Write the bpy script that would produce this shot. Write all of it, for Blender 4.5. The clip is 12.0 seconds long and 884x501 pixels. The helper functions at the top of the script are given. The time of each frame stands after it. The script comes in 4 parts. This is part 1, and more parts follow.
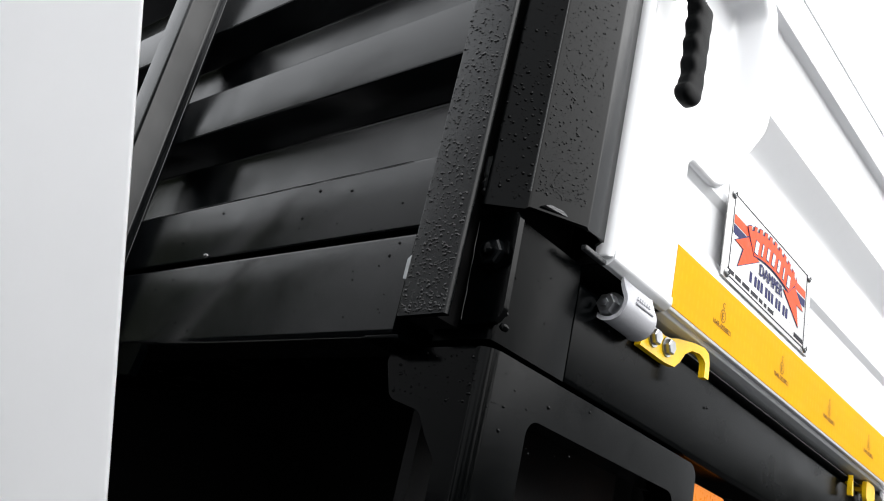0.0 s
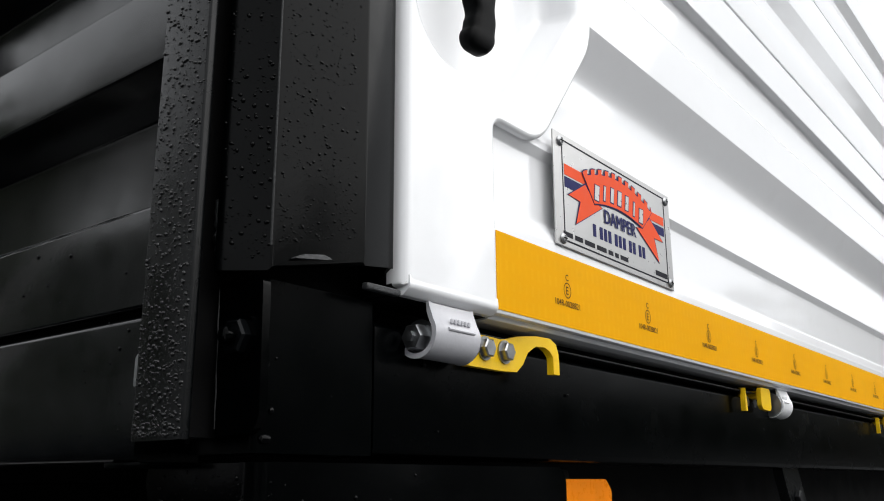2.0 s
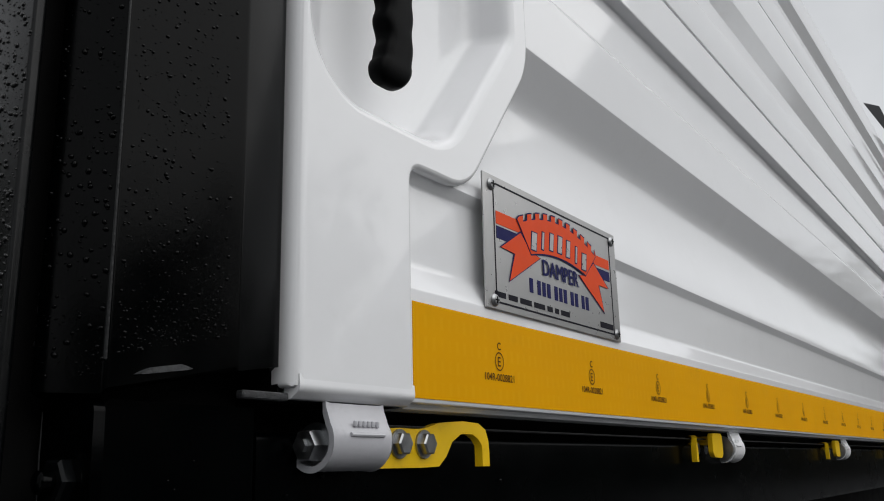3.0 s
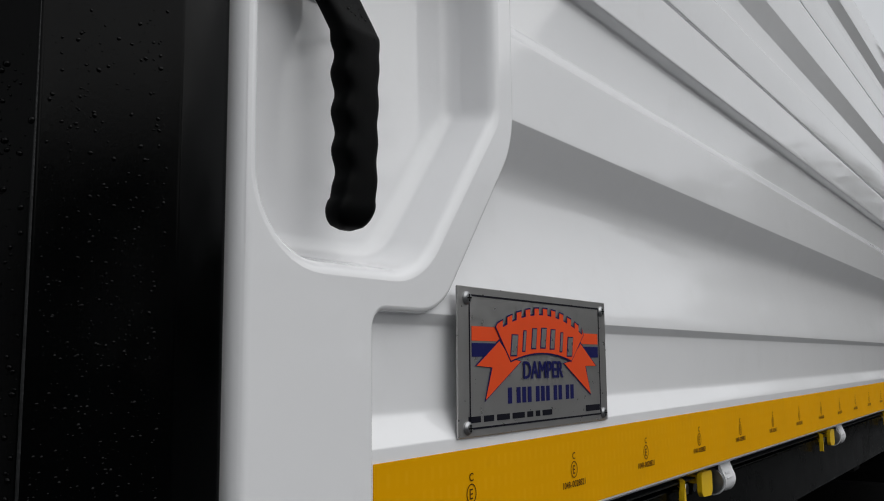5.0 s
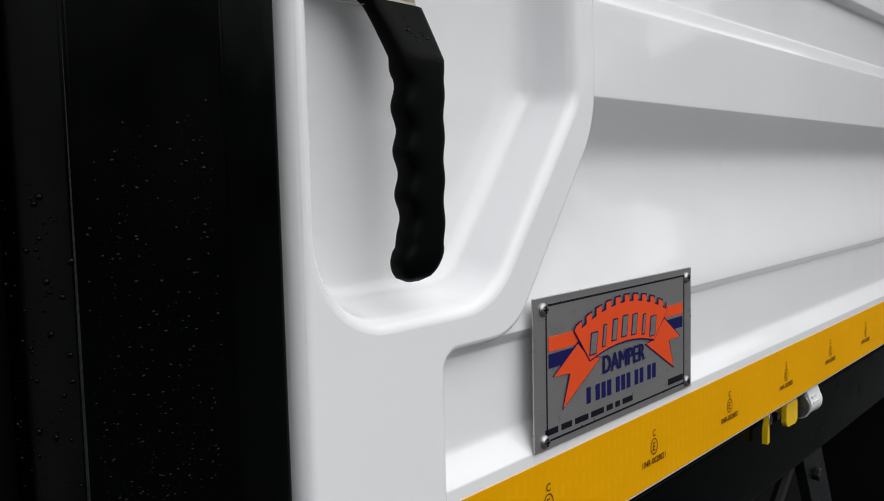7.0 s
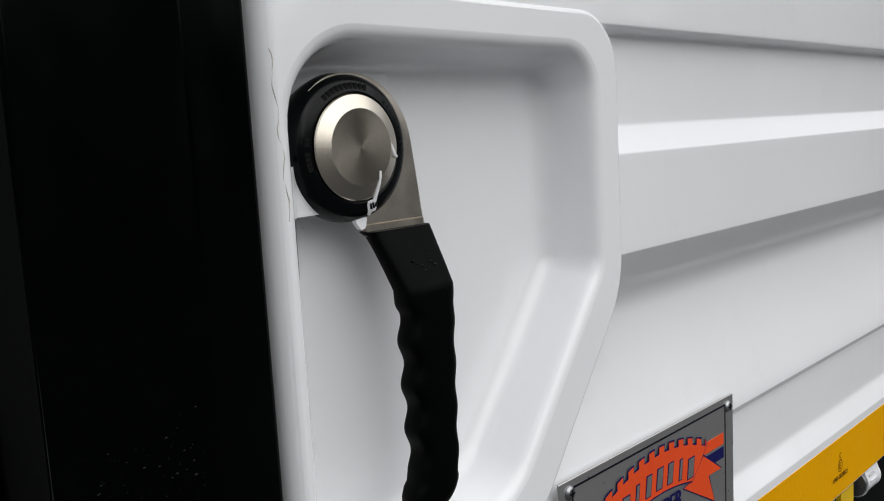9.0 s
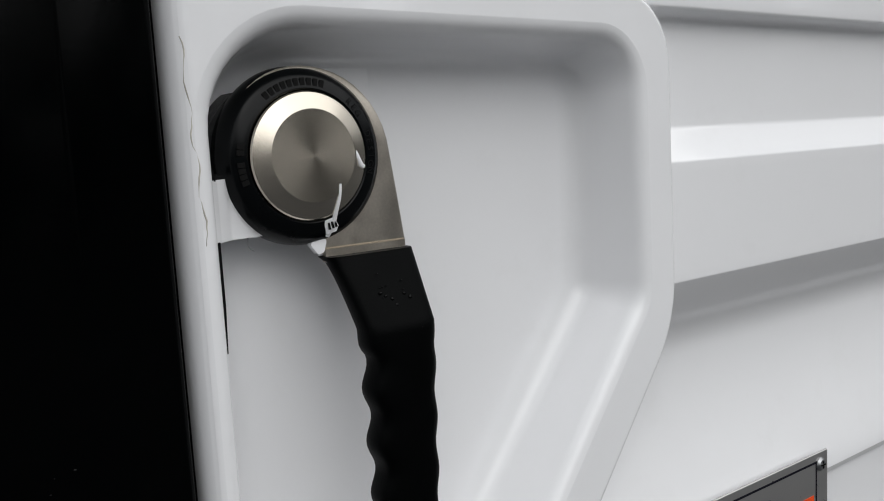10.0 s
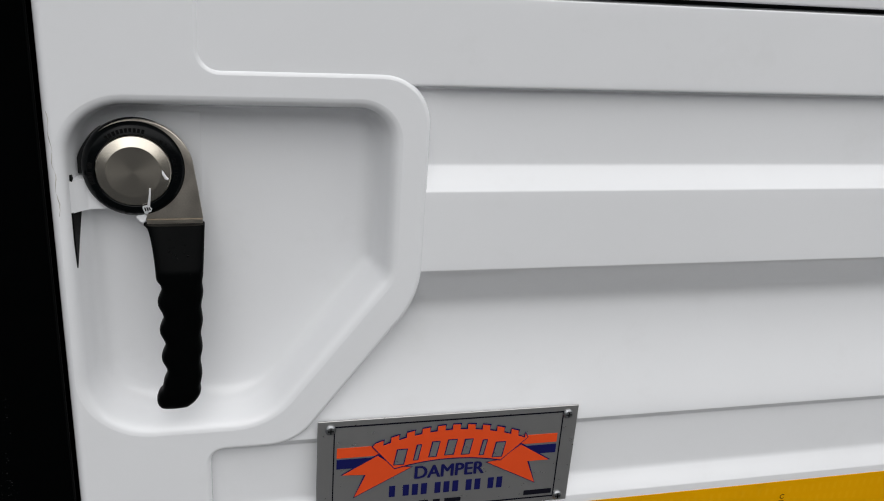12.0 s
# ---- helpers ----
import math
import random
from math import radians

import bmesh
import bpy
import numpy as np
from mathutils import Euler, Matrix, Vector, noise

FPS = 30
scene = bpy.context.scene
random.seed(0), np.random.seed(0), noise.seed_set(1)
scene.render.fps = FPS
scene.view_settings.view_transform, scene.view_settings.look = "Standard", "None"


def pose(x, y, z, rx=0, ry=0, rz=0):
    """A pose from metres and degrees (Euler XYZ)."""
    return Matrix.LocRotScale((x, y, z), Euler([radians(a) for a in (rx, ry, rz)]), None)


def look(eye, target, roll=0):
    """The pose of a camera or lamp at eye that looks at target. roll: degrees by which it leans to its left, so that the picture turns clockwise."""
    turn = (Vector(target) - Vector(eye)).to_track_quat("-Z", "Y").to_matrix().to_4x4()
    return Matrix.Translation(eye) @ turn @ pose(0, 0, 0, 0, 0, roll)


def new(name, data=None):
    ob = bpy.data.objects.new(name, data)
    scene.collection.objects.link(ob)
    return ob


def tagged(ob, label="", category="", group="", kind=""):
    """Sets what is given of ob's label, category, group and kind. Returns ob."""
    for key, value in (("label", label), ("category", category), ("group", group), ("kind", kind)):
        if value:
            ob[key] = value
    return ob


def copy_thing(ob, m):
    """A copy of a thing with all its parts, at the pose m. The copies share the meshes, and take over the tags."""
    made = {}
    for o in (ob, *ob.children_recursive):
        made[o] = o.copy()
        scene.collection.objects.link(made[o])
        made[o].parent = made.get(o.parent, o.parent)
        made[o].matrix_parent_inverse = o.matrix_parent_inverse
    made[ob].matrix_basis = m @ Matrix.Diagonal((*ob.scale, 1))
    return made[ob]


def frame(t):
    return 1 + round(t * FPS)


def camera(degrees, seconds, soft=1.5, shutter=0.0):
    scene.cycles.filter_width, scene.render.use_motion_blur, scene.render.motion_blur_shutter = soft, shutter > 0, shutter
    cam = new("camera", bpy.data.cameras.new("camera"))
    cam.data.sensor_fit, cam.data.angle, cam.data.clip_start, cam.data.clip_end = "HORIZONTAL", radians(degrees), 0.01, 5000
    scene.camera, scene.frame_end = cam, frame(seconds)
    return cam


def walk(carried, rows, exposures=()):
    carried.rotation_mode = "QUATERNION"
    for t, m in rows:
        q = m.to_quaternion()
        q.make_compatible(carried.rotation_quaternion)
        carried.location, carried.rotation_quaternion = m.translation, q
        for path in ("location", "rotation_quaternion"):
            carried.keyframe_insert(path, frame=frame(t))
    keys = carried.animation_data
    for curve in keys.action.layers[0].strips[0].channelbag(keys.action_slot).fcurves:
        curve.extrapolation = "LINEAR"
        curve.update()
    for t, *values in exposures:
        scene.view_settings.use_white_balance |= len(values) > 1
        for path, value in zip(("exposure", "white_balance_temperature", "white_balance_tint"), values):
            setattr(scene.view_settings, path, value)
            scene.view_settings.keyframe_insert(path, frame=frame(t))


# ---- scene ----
cam = camera(54.0, 12.0, soft=1.05)
PATH = [
    (0, look((-0.4806, -0.3241, 0.8941), (0.1733, 0.3352, 1.2652), 13.49)),
    (0.5, look((-0.4827, -0.3398, 0.9409), (0.1634, 0.3392, 1.2896), 14.33)),
    (1, look((-0.4649, -0.3305, 0.9708), (0.1924, 0.3597, 1.2736), 11.19)),
    (1.5, look((-0.4217, -0.3035, 0.9963), (0.2684, 0.3501, 1.3071), 6.10)),
    (2, look((-0.3625, -0.3206, 1.0402), (0.3976, 0.2761, 1.2974), -0.25)),
    (2.5, look((-0.3220, -0.3089, 1.0718), (0.4830, 0.2342, 1.3107), -2.51)),
    (2.7, look((-0.3052, -0.2986, 1.0890), (0.4938, 0.2481, 1.3395), -1.44)),
    (4.3, look((-0.2571, -0.2763, 1.1967), (0.5543, 0.2880, 1.3488), 0.11)),
    (4.5, look((-0.2584, -0.2867, 1.2161), (0.5537, 0.2793, 1.3578), 0.51)),
    (5, look((-0.2554, -0.2977, 1.2589), (0.5572, 0.2714, 1.3845), -0.57)),
    (5.5, look((-0.2554, -0.3016, 1.2937), (0.5478, 0.2846, 1.3993), -1.39)),
    (6, look((-0.2411, -0.2900, 1.3263), (0.5495, 0.3201, 1.3786), -1.41)),
    (6.5, look((-0.2325, -0.2828, 1.3533), (0.5459, 0.3445, 1.3317), -1.38)),
    (8.5, look((-0.2095, -0.3029, 1.4654), (0.5007, 0.3813, 1.2996), -2.75)),
    (9, look((-0.1881, -0.2871, 1.5025), (0.5174, 0.4094, 1.3716), -3.26)),
    (9.5, look((-0.1543, -0.2645, 1.5059), (0.5205, 0.4381, 1.2798), -4.27)),
    (10, look((-0.0915, -0.2764, 1.5007), (0.4986, 0.5219, 1.3802), -3.28)),
    (10.5, look((-0.0300, -0.3930, 1.5544), (0.3781, 0.4724, 1.2638), 1.74)),
    (11, look((-0.0008, -0.5170, 1.5763), (0.3314, 0.3584, 1.2251), 1.95)),
    (11.5, look((0.0774, -0.5759, 1.6180), (0.3361, 0.3356, 1.2981), 2.34)),
    (12, look((0.1184, -0.5686, 1.6671), (0.3602, 0.3333, 1.3090), 4.03)),
]
EXPOSURES = [(0, 1.6), (1.0, 1.5), (1.5, 1.25), (2.0, 0.95), (2.5, 0.5), (2.7, 0.35), (4.3, -0.12), (4.5, -0.12), (5.5, 0.12), (6.5, 0.38), (8.5, 0.34), (9.5, 0.3), (10.0, 0.25), (10.5, 0.1), (11.0, 0.13), (12, 0.15)]
walk(cam, PATH, EXPOSURES)

# ---- light: a bright overcast sky ----
world = bpy.data.worlds.new("overcast")
scene.world = world
world.use_nodes = True
wn = world.node_tree
wn.nodes.clear()
w_out = wn.nodes.new("ShaderNodeOutputWorld")
w_bg = wn.nodes.new("ShaderNodeBackground")
w_sky = wn.nodes.new("ShaderNodeTexSky")
w_sky.sky_type = "NISHITA"
w_sky.sun_disc = False
w_sky.sun_elevation = radians(45)
w_sky.sun_rotation = radians(200)
w_sky.dust_density = 4.0
w_hsv = wn.nodes.new("ShaderNodeHueSaturation")
w_hsv.inputs["Saturation"].default_value = 0.12
w_mix = wn.nodes.new("ShaderNodeMix")
w_mix.data_type = "RGBA"
w_mix.inputs[0].default_value = 0.8
w_mix.inputs[7].default_value = (5.2, 5.35, 5.55, 1)
wn.links.new(w_sky.outputs[0], w_hsv.inputs["Color"])
wn.links.new(w_hsv.outputs[0], w_mix.inputs[6])
# gently uneven cloud cover over the whole sky
w_cloud = wn.nodes.new("ShaderNodeTexNoise")
w_cloud.inputs["Scale"].default_value = 3.2
w_cloud.inputs["Detail"].default_value = 5.0
w_span = wn.nodes.new("ShaderNodeMapRange")
w_span.inputs["From Min"].default_value, w_span.inputs["From Max"].default_value = 0.3, 0.7
w_span.inputs["To Min"].default_value, w_span.inputs["To Max"].default_value = 0.84, 1.16
w_coord = wn.nodes.new("ShaderNodeTexCoord")
w_uneven = wn.nodes.new("ShaderNodeVectorMath")
w_uneven.operation = "SCALE"
wn.links.new(w_coord.outputs["Generated"], w_cloud.inputs["Vector"])
wn.links.new(w_cloud.outputs["Fac"], w_span.inputs["Value"])
wn.links.new(w_mix.outputs[2], w_uneven.inputs[0])
wn.links.new(w_span.outputs["Result"], w_uneven.inputs["Scale"])
wn.links.new(w_uneven.outputs[0], w_bg.inputs["Color"])
w_bg.inputs["Strength"].default_value = 0.12
wn.links.new(w_bg.outputs[0], w_out.inputs["Surface"])

sun_data = bpy.data.lights.new("sun", "SUN")
sun_data.energy = 1.35
sun_data.angle = radians(85)
sun_data.color = (1.0, 0.99, 0.975)
sun = new("sun", sun_data)
sun.matrix_world = look((4, -11, 13), (0.3, 0, 1.3))


# ---- materials ----
def material(name, base, rough=0.5, metal=0.0, spec=0.5, coat=0.0, var=0.08, var_scale=6.0, fine=0.0, fine_scale=400.0,
             bump=0.0, bump_scale=300.0, dirt=None, dirt_amount=0.0, dirt_scale=9.0, rough_var=0.06):
    m = bpy.data.materials.new(name)
    m.use_nodes = True
    nt = m.node_tree
    b = nt.nodes["Principled BSDF"]
    tc = nt.nodes.new("ShaderNodeTexCoord")

    def tex(scale, detail=4.0, rough_=0.55):
        n = nt.nodes.new("ShaderNodeTexNoise")
        n.inputs["Scale"].default_value = scale
        n.inputs["Detail"].default_value = detail
        n.inputs["Roughness"].default_value = rough_
        nt.links.new(tc.outputs["Object"], n.inputs["Vector"])
        return n

    def mix(fac, a, c, blend="MIX"):
        x = nt.nodes.new("ShaderNodeMix")
        x.data_type, x.blend_type = "RGBA", blend
        for sock, v in ((x.inputs[0], fac), (x.inputs[6], a), (x.inputs[7], c)):
            if hasattr(v, "is_output"):
                nt.links.new(v, sock)
            else:
                sock.default_value = v
        return x.outputs[2]

    def ramp(src, lo, hi, a=0.0, c=1.0):
        r = nt.nodes.new("ShaderNodeMapRange")
        r.inputs[1].default_value, r.inputs[2].default_value, r.inputs[3].default_value, r.inputs[4].default_value = lo, hi, a, c
        nt.links.new(src, r.inputs[0])
        return r.outputs[0]

    col = (*base, 1)
    big = tex(var_scale)
    low = tuple(c * (1 - var) for c in base) + (1,)
    col = mix(ramp(big.outputs[0], 0.35, 0.65), low, col)
    if fine:
        f = tex(fine_scale, 2.0)
        col = mix(ramp(f.outputs[0], 0.3, 0.7, 0, fine), col, tuple(c * 0.6 for c in base) + (1,))
    if dirt:
        dn = tex(dirt_scale, 8.0, 0.7)
        col = mix(ramp(dn.outputs[0], 0.56, 0.75, 0, dirt_amount), col, (*dirt, 1))
    nt.links.new(col, b.inputs["Base Color"])
    rv = tex(var_scale * 4, 5.0)
    nt.links.new(ramp(rv.outputs[0], 0.3, 0.7, max(rough - rough_var, 0.02), rough + rough_var), b.inputs["Roughness"])
    b.inputs["Metallic"].default_value = metal
    b.inputs["Specular IOR Level"].default_value = spec
    b.inputs["Coat Weight"].default_value = coat
    b.inputs["Coat Roughness"].default_value = 0.08
    if bump:
        bn = tex(bump_scale, 3.0)
        bp = nt.nodes.new("ShaderNodeBump")
        bp.inputs["Strength"].default_value = bump
        bp.inputs["Distance"].default_value = 0.001
        nt.links.new(bn.outputs[0], bp.inputs["Height"])
        nt.links.new(bp.outputs[0], b.inputs["Normal"])
    return m


M_WHITE = material("white_gloss_paint", (0.855, 0.86, 0.875), 0.06, spec=0.5, var=0.02, bump=0.035, bump_scale=30, dirt=(0.55, 0.54, 0.51),
                   dirt_amount=0.10, dirt_scale=14, rough_var=0.03)
M_DARK = material("anthracite_paint", (0.0003, 0.0006, 0.0007), 0.24, spec=0.035, var=0.2, bump=0.04, bump_scale=500, dirt=(0.005, 0.005, 0.0048),
                  dirt_amount=0.15, dirt_scale=30)
M_DARK_WET = material("wet_anthracite_paint", (0.0003, 0.0005, 0.0006), 0.15, spec=0.075, var=0.2, bump=0.02, bump_scale=420,
                      dirt=(0.004, 0.004, 0.004), dirt_amount=0.12, dirt_scale=40)
M_DARK_GLOSS = material("glossy_anthracite_paint", (0.0018, 0.0024, 0.0029), 0.19, spec=0.36, var=0.2, bump=0.04, bump_scale=300, dirt=(0.009, 0.009, 0.0085),
                        dirt_amount=0.25, dirt_scale=20)
M_POST = material("rain_wet_anthracite_paint", (0.0018, 0.0023, 0.0027), 0.26, spec=0.22, var=0.2, bump=0.04, bump_scale=300, dirt=(0.009, 0.009, 0.0085), dirt_amount=0.2, dirt_scale=20)
# lighter copy of the white, raised to brighten the cab edge stand-in
M_CAB_EDGE = material("brightened_white_paint", (0.93, 0.93, 0.94), 0.35, spec=0.5, var=0.02, bump=0.02, bump_scale=300)
M_SLEEVE = material("grey_white_sleeve", (0.50, 0.50, 0.53), 0.13, spec=0.5, var=0.10, var_scale=40, bump=0.10, bump_scale=220, dirt=(0.20, 0.19, 0.18), dirt_amount=0.30, dirt_scale=60)
M_CHASSIS = material("black_chassis_paint", (0.003, 0.003, 0.0032), 0.65, spec=0.12, var=0.3, bump=0.2, bump_scale=250)
M_RUBBER = material("black_rubber", (0.010, 0.010, 0.010), 0.6, spec=0.25, var=0.2, bump=0.15, bump_scale=900)
M_GRIP = material("black_grip_plastic", (0.0005, 0.0008, 0.0009), 0.5, spec=0.045, var=0.15, bump=0.12, bump_scale=1200)
M_RING = material("black_gloss_plastic", (0.0012, 0.0018, 0.0022), 0.24, spec=0.15, var=0.1)
M_RING_TEXT = material("raised_black_plastic", (0.0025, 0.0025, 0.0025), 0.5, spec=0.15, var=0.1)
M_STEEL = material("brushed_stainless_steel", (0.60, 0.55, 0.48), 0.38, metal=1.0, var=0.08, var_scale=30, fine=0.3, fine_scale=900)
M_ZINC = material("zinc_plated_steel", (0.42, 0.43, 0.44), 0.38, metal=1.0, var=0.3, var_scale=80, dirt=(0.12, 0.10, 0.08), dirt_amount=0.4, dirt_scale=60)
M_YELLOW = material("yellow_enamel", (0.84, 0.53, 0.005), 0.34, var=0.06, var_scale=25, bump=0.08, bump_scale=300, dirt=(0.25, 0.14, 0.01), dirt_amount=0.25, dirt_scale=45)
M_ALU = material("printed_aluminium", (0.46, 0.455, 0.45), 0.32, metal=0.78, var=0.05, var_scale=30, fine=0.05, fine_scale=1500)
M_RED = material("red_orange_ink", (0.78, 0.080, 0.018), 0.5, spec=0.12, var=0.05, var_scale=40)
M_BLUE = material("navy_ink", (0.008, 0.009, 0.085), 0.5, spec=0.12, var=0.05, var_scale=40)
M_BLACK_INK = material("black_ink", (0.006, 0.006, 0.012), 0.5, spec=0.12, var=0.05)
M_TAPE_INK = material("brown_ink", (0.11, 0.045, 0.003), 0.5, spec=0.1, var=0.2, var_scale=60)
M_AMBER = material("amber_plastic", (0.75, 0.20, 0.002), 0.3, spec=0.2, coat=0.0, var=0.1, var_scale=60)
M_ASPHALT = material("wet_asphalt", (0.075, 0.077, 0.080), 0.65, spec=0.15, var=0.4, var_scale=0.6, fine=0.6, fine_scale=60, bump=1.0, bump_scale=70,
                     dirt=(0.09, 0.085, 0.075), dirt_amount=0.5, dirt_scale=1.4, rough_var=0.2)
M_BOX = material("wet_black_plastic", (0.012, 0.012, 0.013), 0.16, spec=0.5, var=0.2, var_scale=12, bump=0.1, bump_scale=200)
M_CRACK = material("dirty_paint_crack", (0.56, 0.53, 0.47), 0.6, spec=0.2, var=0.4, var_scale=120)
M_WELD = material("painted_weld", (0.055, 0.057, 0.060), 0.35, spec=0.35, var=0.5, var_scale=200, bump=0.6, bump_scale=700)
M_EDGE = material("worn_edge_and_gap", (0.016, 0.017, 0.018), 0.4, spec=0.25, var=0.5, var_scale=150, bump=0.4, bump_scale=500)
M_BARK = material("bark", (0.10, 0.075, 0.055), 0.9, var=0.4, var_scale=8, bump=1.0, bump_scale=30)
M_LEAF = material("leaf_green", (0.040, 0.050, 0.026), 0.6, var=0.4, var_scale=1.5)
M_CONCRETE = material("grey_concrete", (0.30, 0.30, 0.30), 0.8, var=0.2, var_scale=1.0, bump=0.5, bump_scale=20)
M_ROOF = material("dark_grey_cladding", (0.07, 0.07, 0.075), 0.6, var=0.2, var_scale=1.0)

# amber prismatic tape, with a fine cell pattern in its bump and base colour
M_TAPE = material("amber_reflective_tape", (0.78, 0.366, 0.0), 0.55, spec=0.04, var=0.05, var_scale=10, dirt=(0.35, 0.20, 0.02), dirt_amount=0.15, dirt_scale=25)
_nt = M_TAPE.node_tree
_vo = _nt.nodes.new("ShaderNodeTexVoronoi")
_vo.inputs["Scale"].default_value = 260
_tc = _nt.nodes.new("ShaderNodeTexCoord")
_bp = _nt.nodes.new("ShaderNodeBump")
_bp.inputs["Strength"].default_value = 0.05
_bp.inputs["Distance"].default_value = 0.0006
_nt.links.new(_tc.outputs["Object"], _vo.inputs["Vector"])
_nt.links.new(_vo.outputs["Distance"], _bp.inputs["Height"])
_nt.links.new(_bp.outputs[0], _nt.nodes["Principled BSDF"].inputs["Normal"])
# lighter squares in the base colour imitate the cells' retroreflective glints
_ck = _nt.nodes.new("ShaderNodeTexBrick")
_ck.offset, _ck.squash = 0.0, 1.0
for _name, _v in (("Scale", 1.0), ("Mortar Size", 0.0036), ("Mortar Smooth", 0.6), ("Brick Width", 0.0081), ("Row Height", 0.0127)):
    _ck.inputs[_name].default_value = _v
_ck.inputs["Color1"].default_value = (0.90, 0.52, 0.04, 1)
_ck.inputs["Color2"].default_value = (0.80, 0.42, 0.01, 1)
_ck.inputs["Mortar"].default_value = (0.76, 0.360, 0.0, 1)
_mp = _nt.nodes.new("ShaderNodeMapping")
_mp.inputs["Rotation"].default_value = (radians(-90), 0, 0)
_nt.links.new(_tc.outputs["Object"], _mp.inputs["Vector"])
_nt.links.new(_mp.outputs[0], _ck.inputs["Vector"])
_mx = _nt.nodes.new("ShaderNodeMix")
_mx.data_type = "RGBA"
_mx.inputs[0].default_value = 0.12
_src = _nt.nodes["Principled BSDF"].inputs["Base Color"].links[0].from_socket
_nt.links.new(_src, _mx.inputs[6])
_nt.links.new(_ck.outputs["Color"], _mx.inputs[7])
_nt.links.new(_mx.outputs[2], _nt.nodes["Principled BSDF"].inputs["Base Color"])

# turned metal: anisotropic, with the tangent running round the knob's axis
M_TURNED = material("turned_stainless_steel", (0.61, 0.56, 0.48), 0.25, metal=1.0, var=0.01, var_scale=60, rough_var=0.008)
_b = M_TURNED.node_tree.nodes["Principled BSDF"]
_b.inputs["Anisotropic"].default_value = 0.7
_tg = M_TURNED.node_tree.nodes.new("ShaderNodeTangent")
_tg.direction_type, _tg.axis = "RADIAL", "Y"
M_TURNED.node_tree.links.new(_tg.outputs[0], _b.inputs["Tangent"])

M_BEAD = material("bright_rain_bead", (0.0008, 0.0009, 0.0010), 0.08, spec=0.45, var=0.1, rough_var=0.02)
M_DROP = material("clear_water_drop", (0.02, 0.02, 0.02), 0.03, spec=1.0, coat=1.0, var=0.0)
M_WATER = material("rain_bead_on_dark_paint", (0.0003, 0.0004, 0.0005), 0.10, spec=0.12, var=0.1, rough_var=0.02)


# ---- building helpers ----
def thing(name, label, category, group="", kind="", at=(0, 0, 0)):
    e = new(name)
    e.empty_display_size = 0.05
    e.matrix_world = Matrix.Translation(at)
    return tagged(e, label, category, group, kind)


def mesh_of(name, bm, mat, sharp=35.0, plane=0.0):
    me = bpy.data.meshes.new(name)
    bmesh.ops.recalc_face_normals(bm, faces=bm.faces[:])
    bm.to_mesh(me)
    bm.free()
    me.materials.append(mat)
    # faces larger than plane are true flats and stay flat between their rounded edges
    me.polygons.foreach_set("use_smooth", [not plane or p.area < plane for p in me.polygons])
    me.set_sharp_from_angle(angle=radians(sharp))
    return me


def part(name, bm, mat, parent, label="", sharp=35.0, plane=0.0):
    """One mesh under a thing or a part; its coordinates are those of the world."""
    me = mesh_of(name, bm, mat, sharp, plane)
    ob = new(name, me)
    ob.parent = parent
    origin = Vector((0, 0, 0))
    p = parent
    while p is not None:
        origin += p.matrix_basis.translation
        p = p.parent
    me.transform(Matrix.Translation(-origin))
    return tagged(ob, label)


def solid(name, bm, mat, label, category, group="", kind="", sharp=35.0):
    return tagged(new(name, mesh_of(name, bm, mat, sharp)), label, category, group, kind)


def add_box(bm, lo, hi, bevel=0.0, segs=2):
    r = bmesh.ops.create_cube(bm, size=1.0)
    lo, hi = Vector(lo), Vector(hi)
    for v in r["verts"]:
        v.co = Vector((lo[i] + (v.co[i] + 0.5) * (hi[i] - lo[i]) for i in range(3)))
    if bevel:
        es = {e for v in r["verts"] for e in v.link_edges}
        bmesh.ops.bevel(bm, geom=list(es), offset=bevel, segments=segs, profile=0.6, affect="EDGES")
    return bm


def box(lo, hi, bevel=0.0, segs=2):
    return add_box(bmesh.new(), lo, hi, bevel, segs)


def add_loops(bm, loops, close_first=False, close_last=False, ring=True):
    """Skins a list of loops of equal length."""
    rows = [[bm.verts.new(c) for c in lp] for lp in loops]
    n = len(rows[0])
    for a, b in zip(rows, rows[1:]):
        for i in range(n if ring else n - 1):
            j = (i + 1) % n
            bm.faces.new((a[i], a[j], b[j], b[i]))
    if close_first:
        bm.faces.new(rows[0])
    if close_last:
        bm.faces.new(rows[-1])
    return rows


def fillet(pts, radii, n=4, closed=False):
    """A polyline with its corners rounded."""
    out = []
    m = len(pts)
    for i, p in enumerate(pts):
        r = radii[i] if isinstance(radii, (list, tuple)) else radii
        if r <= 0 or (not closed and i in (0, m - 1)):
            out.append(tuple(p))
            continue
        p, a, b = Vector(p), Vector(pts[i - 1]), Vector(pts[(i + 1) % m])
        u, w = (a - p), (b - p)
        lu, lw = u.length, w.length
        u, w = u / lu, w / lw
        half = math.acos(max(-1, min(1, u.dot(w)))) / 2
        if half > radians(89):
            out.append(tuple(p))
            continue
        d = min(r / math.tan(half), 0.48 * lu, 0.48 * lw)
        s, e = p + u * d, p + w * d
        for k in range(n + 1):
            f = k / n
            out.append(tuple(s * (1 - f) ** 2 + p * 2 * f * (1 - f) + e * f ** 2))
    return out


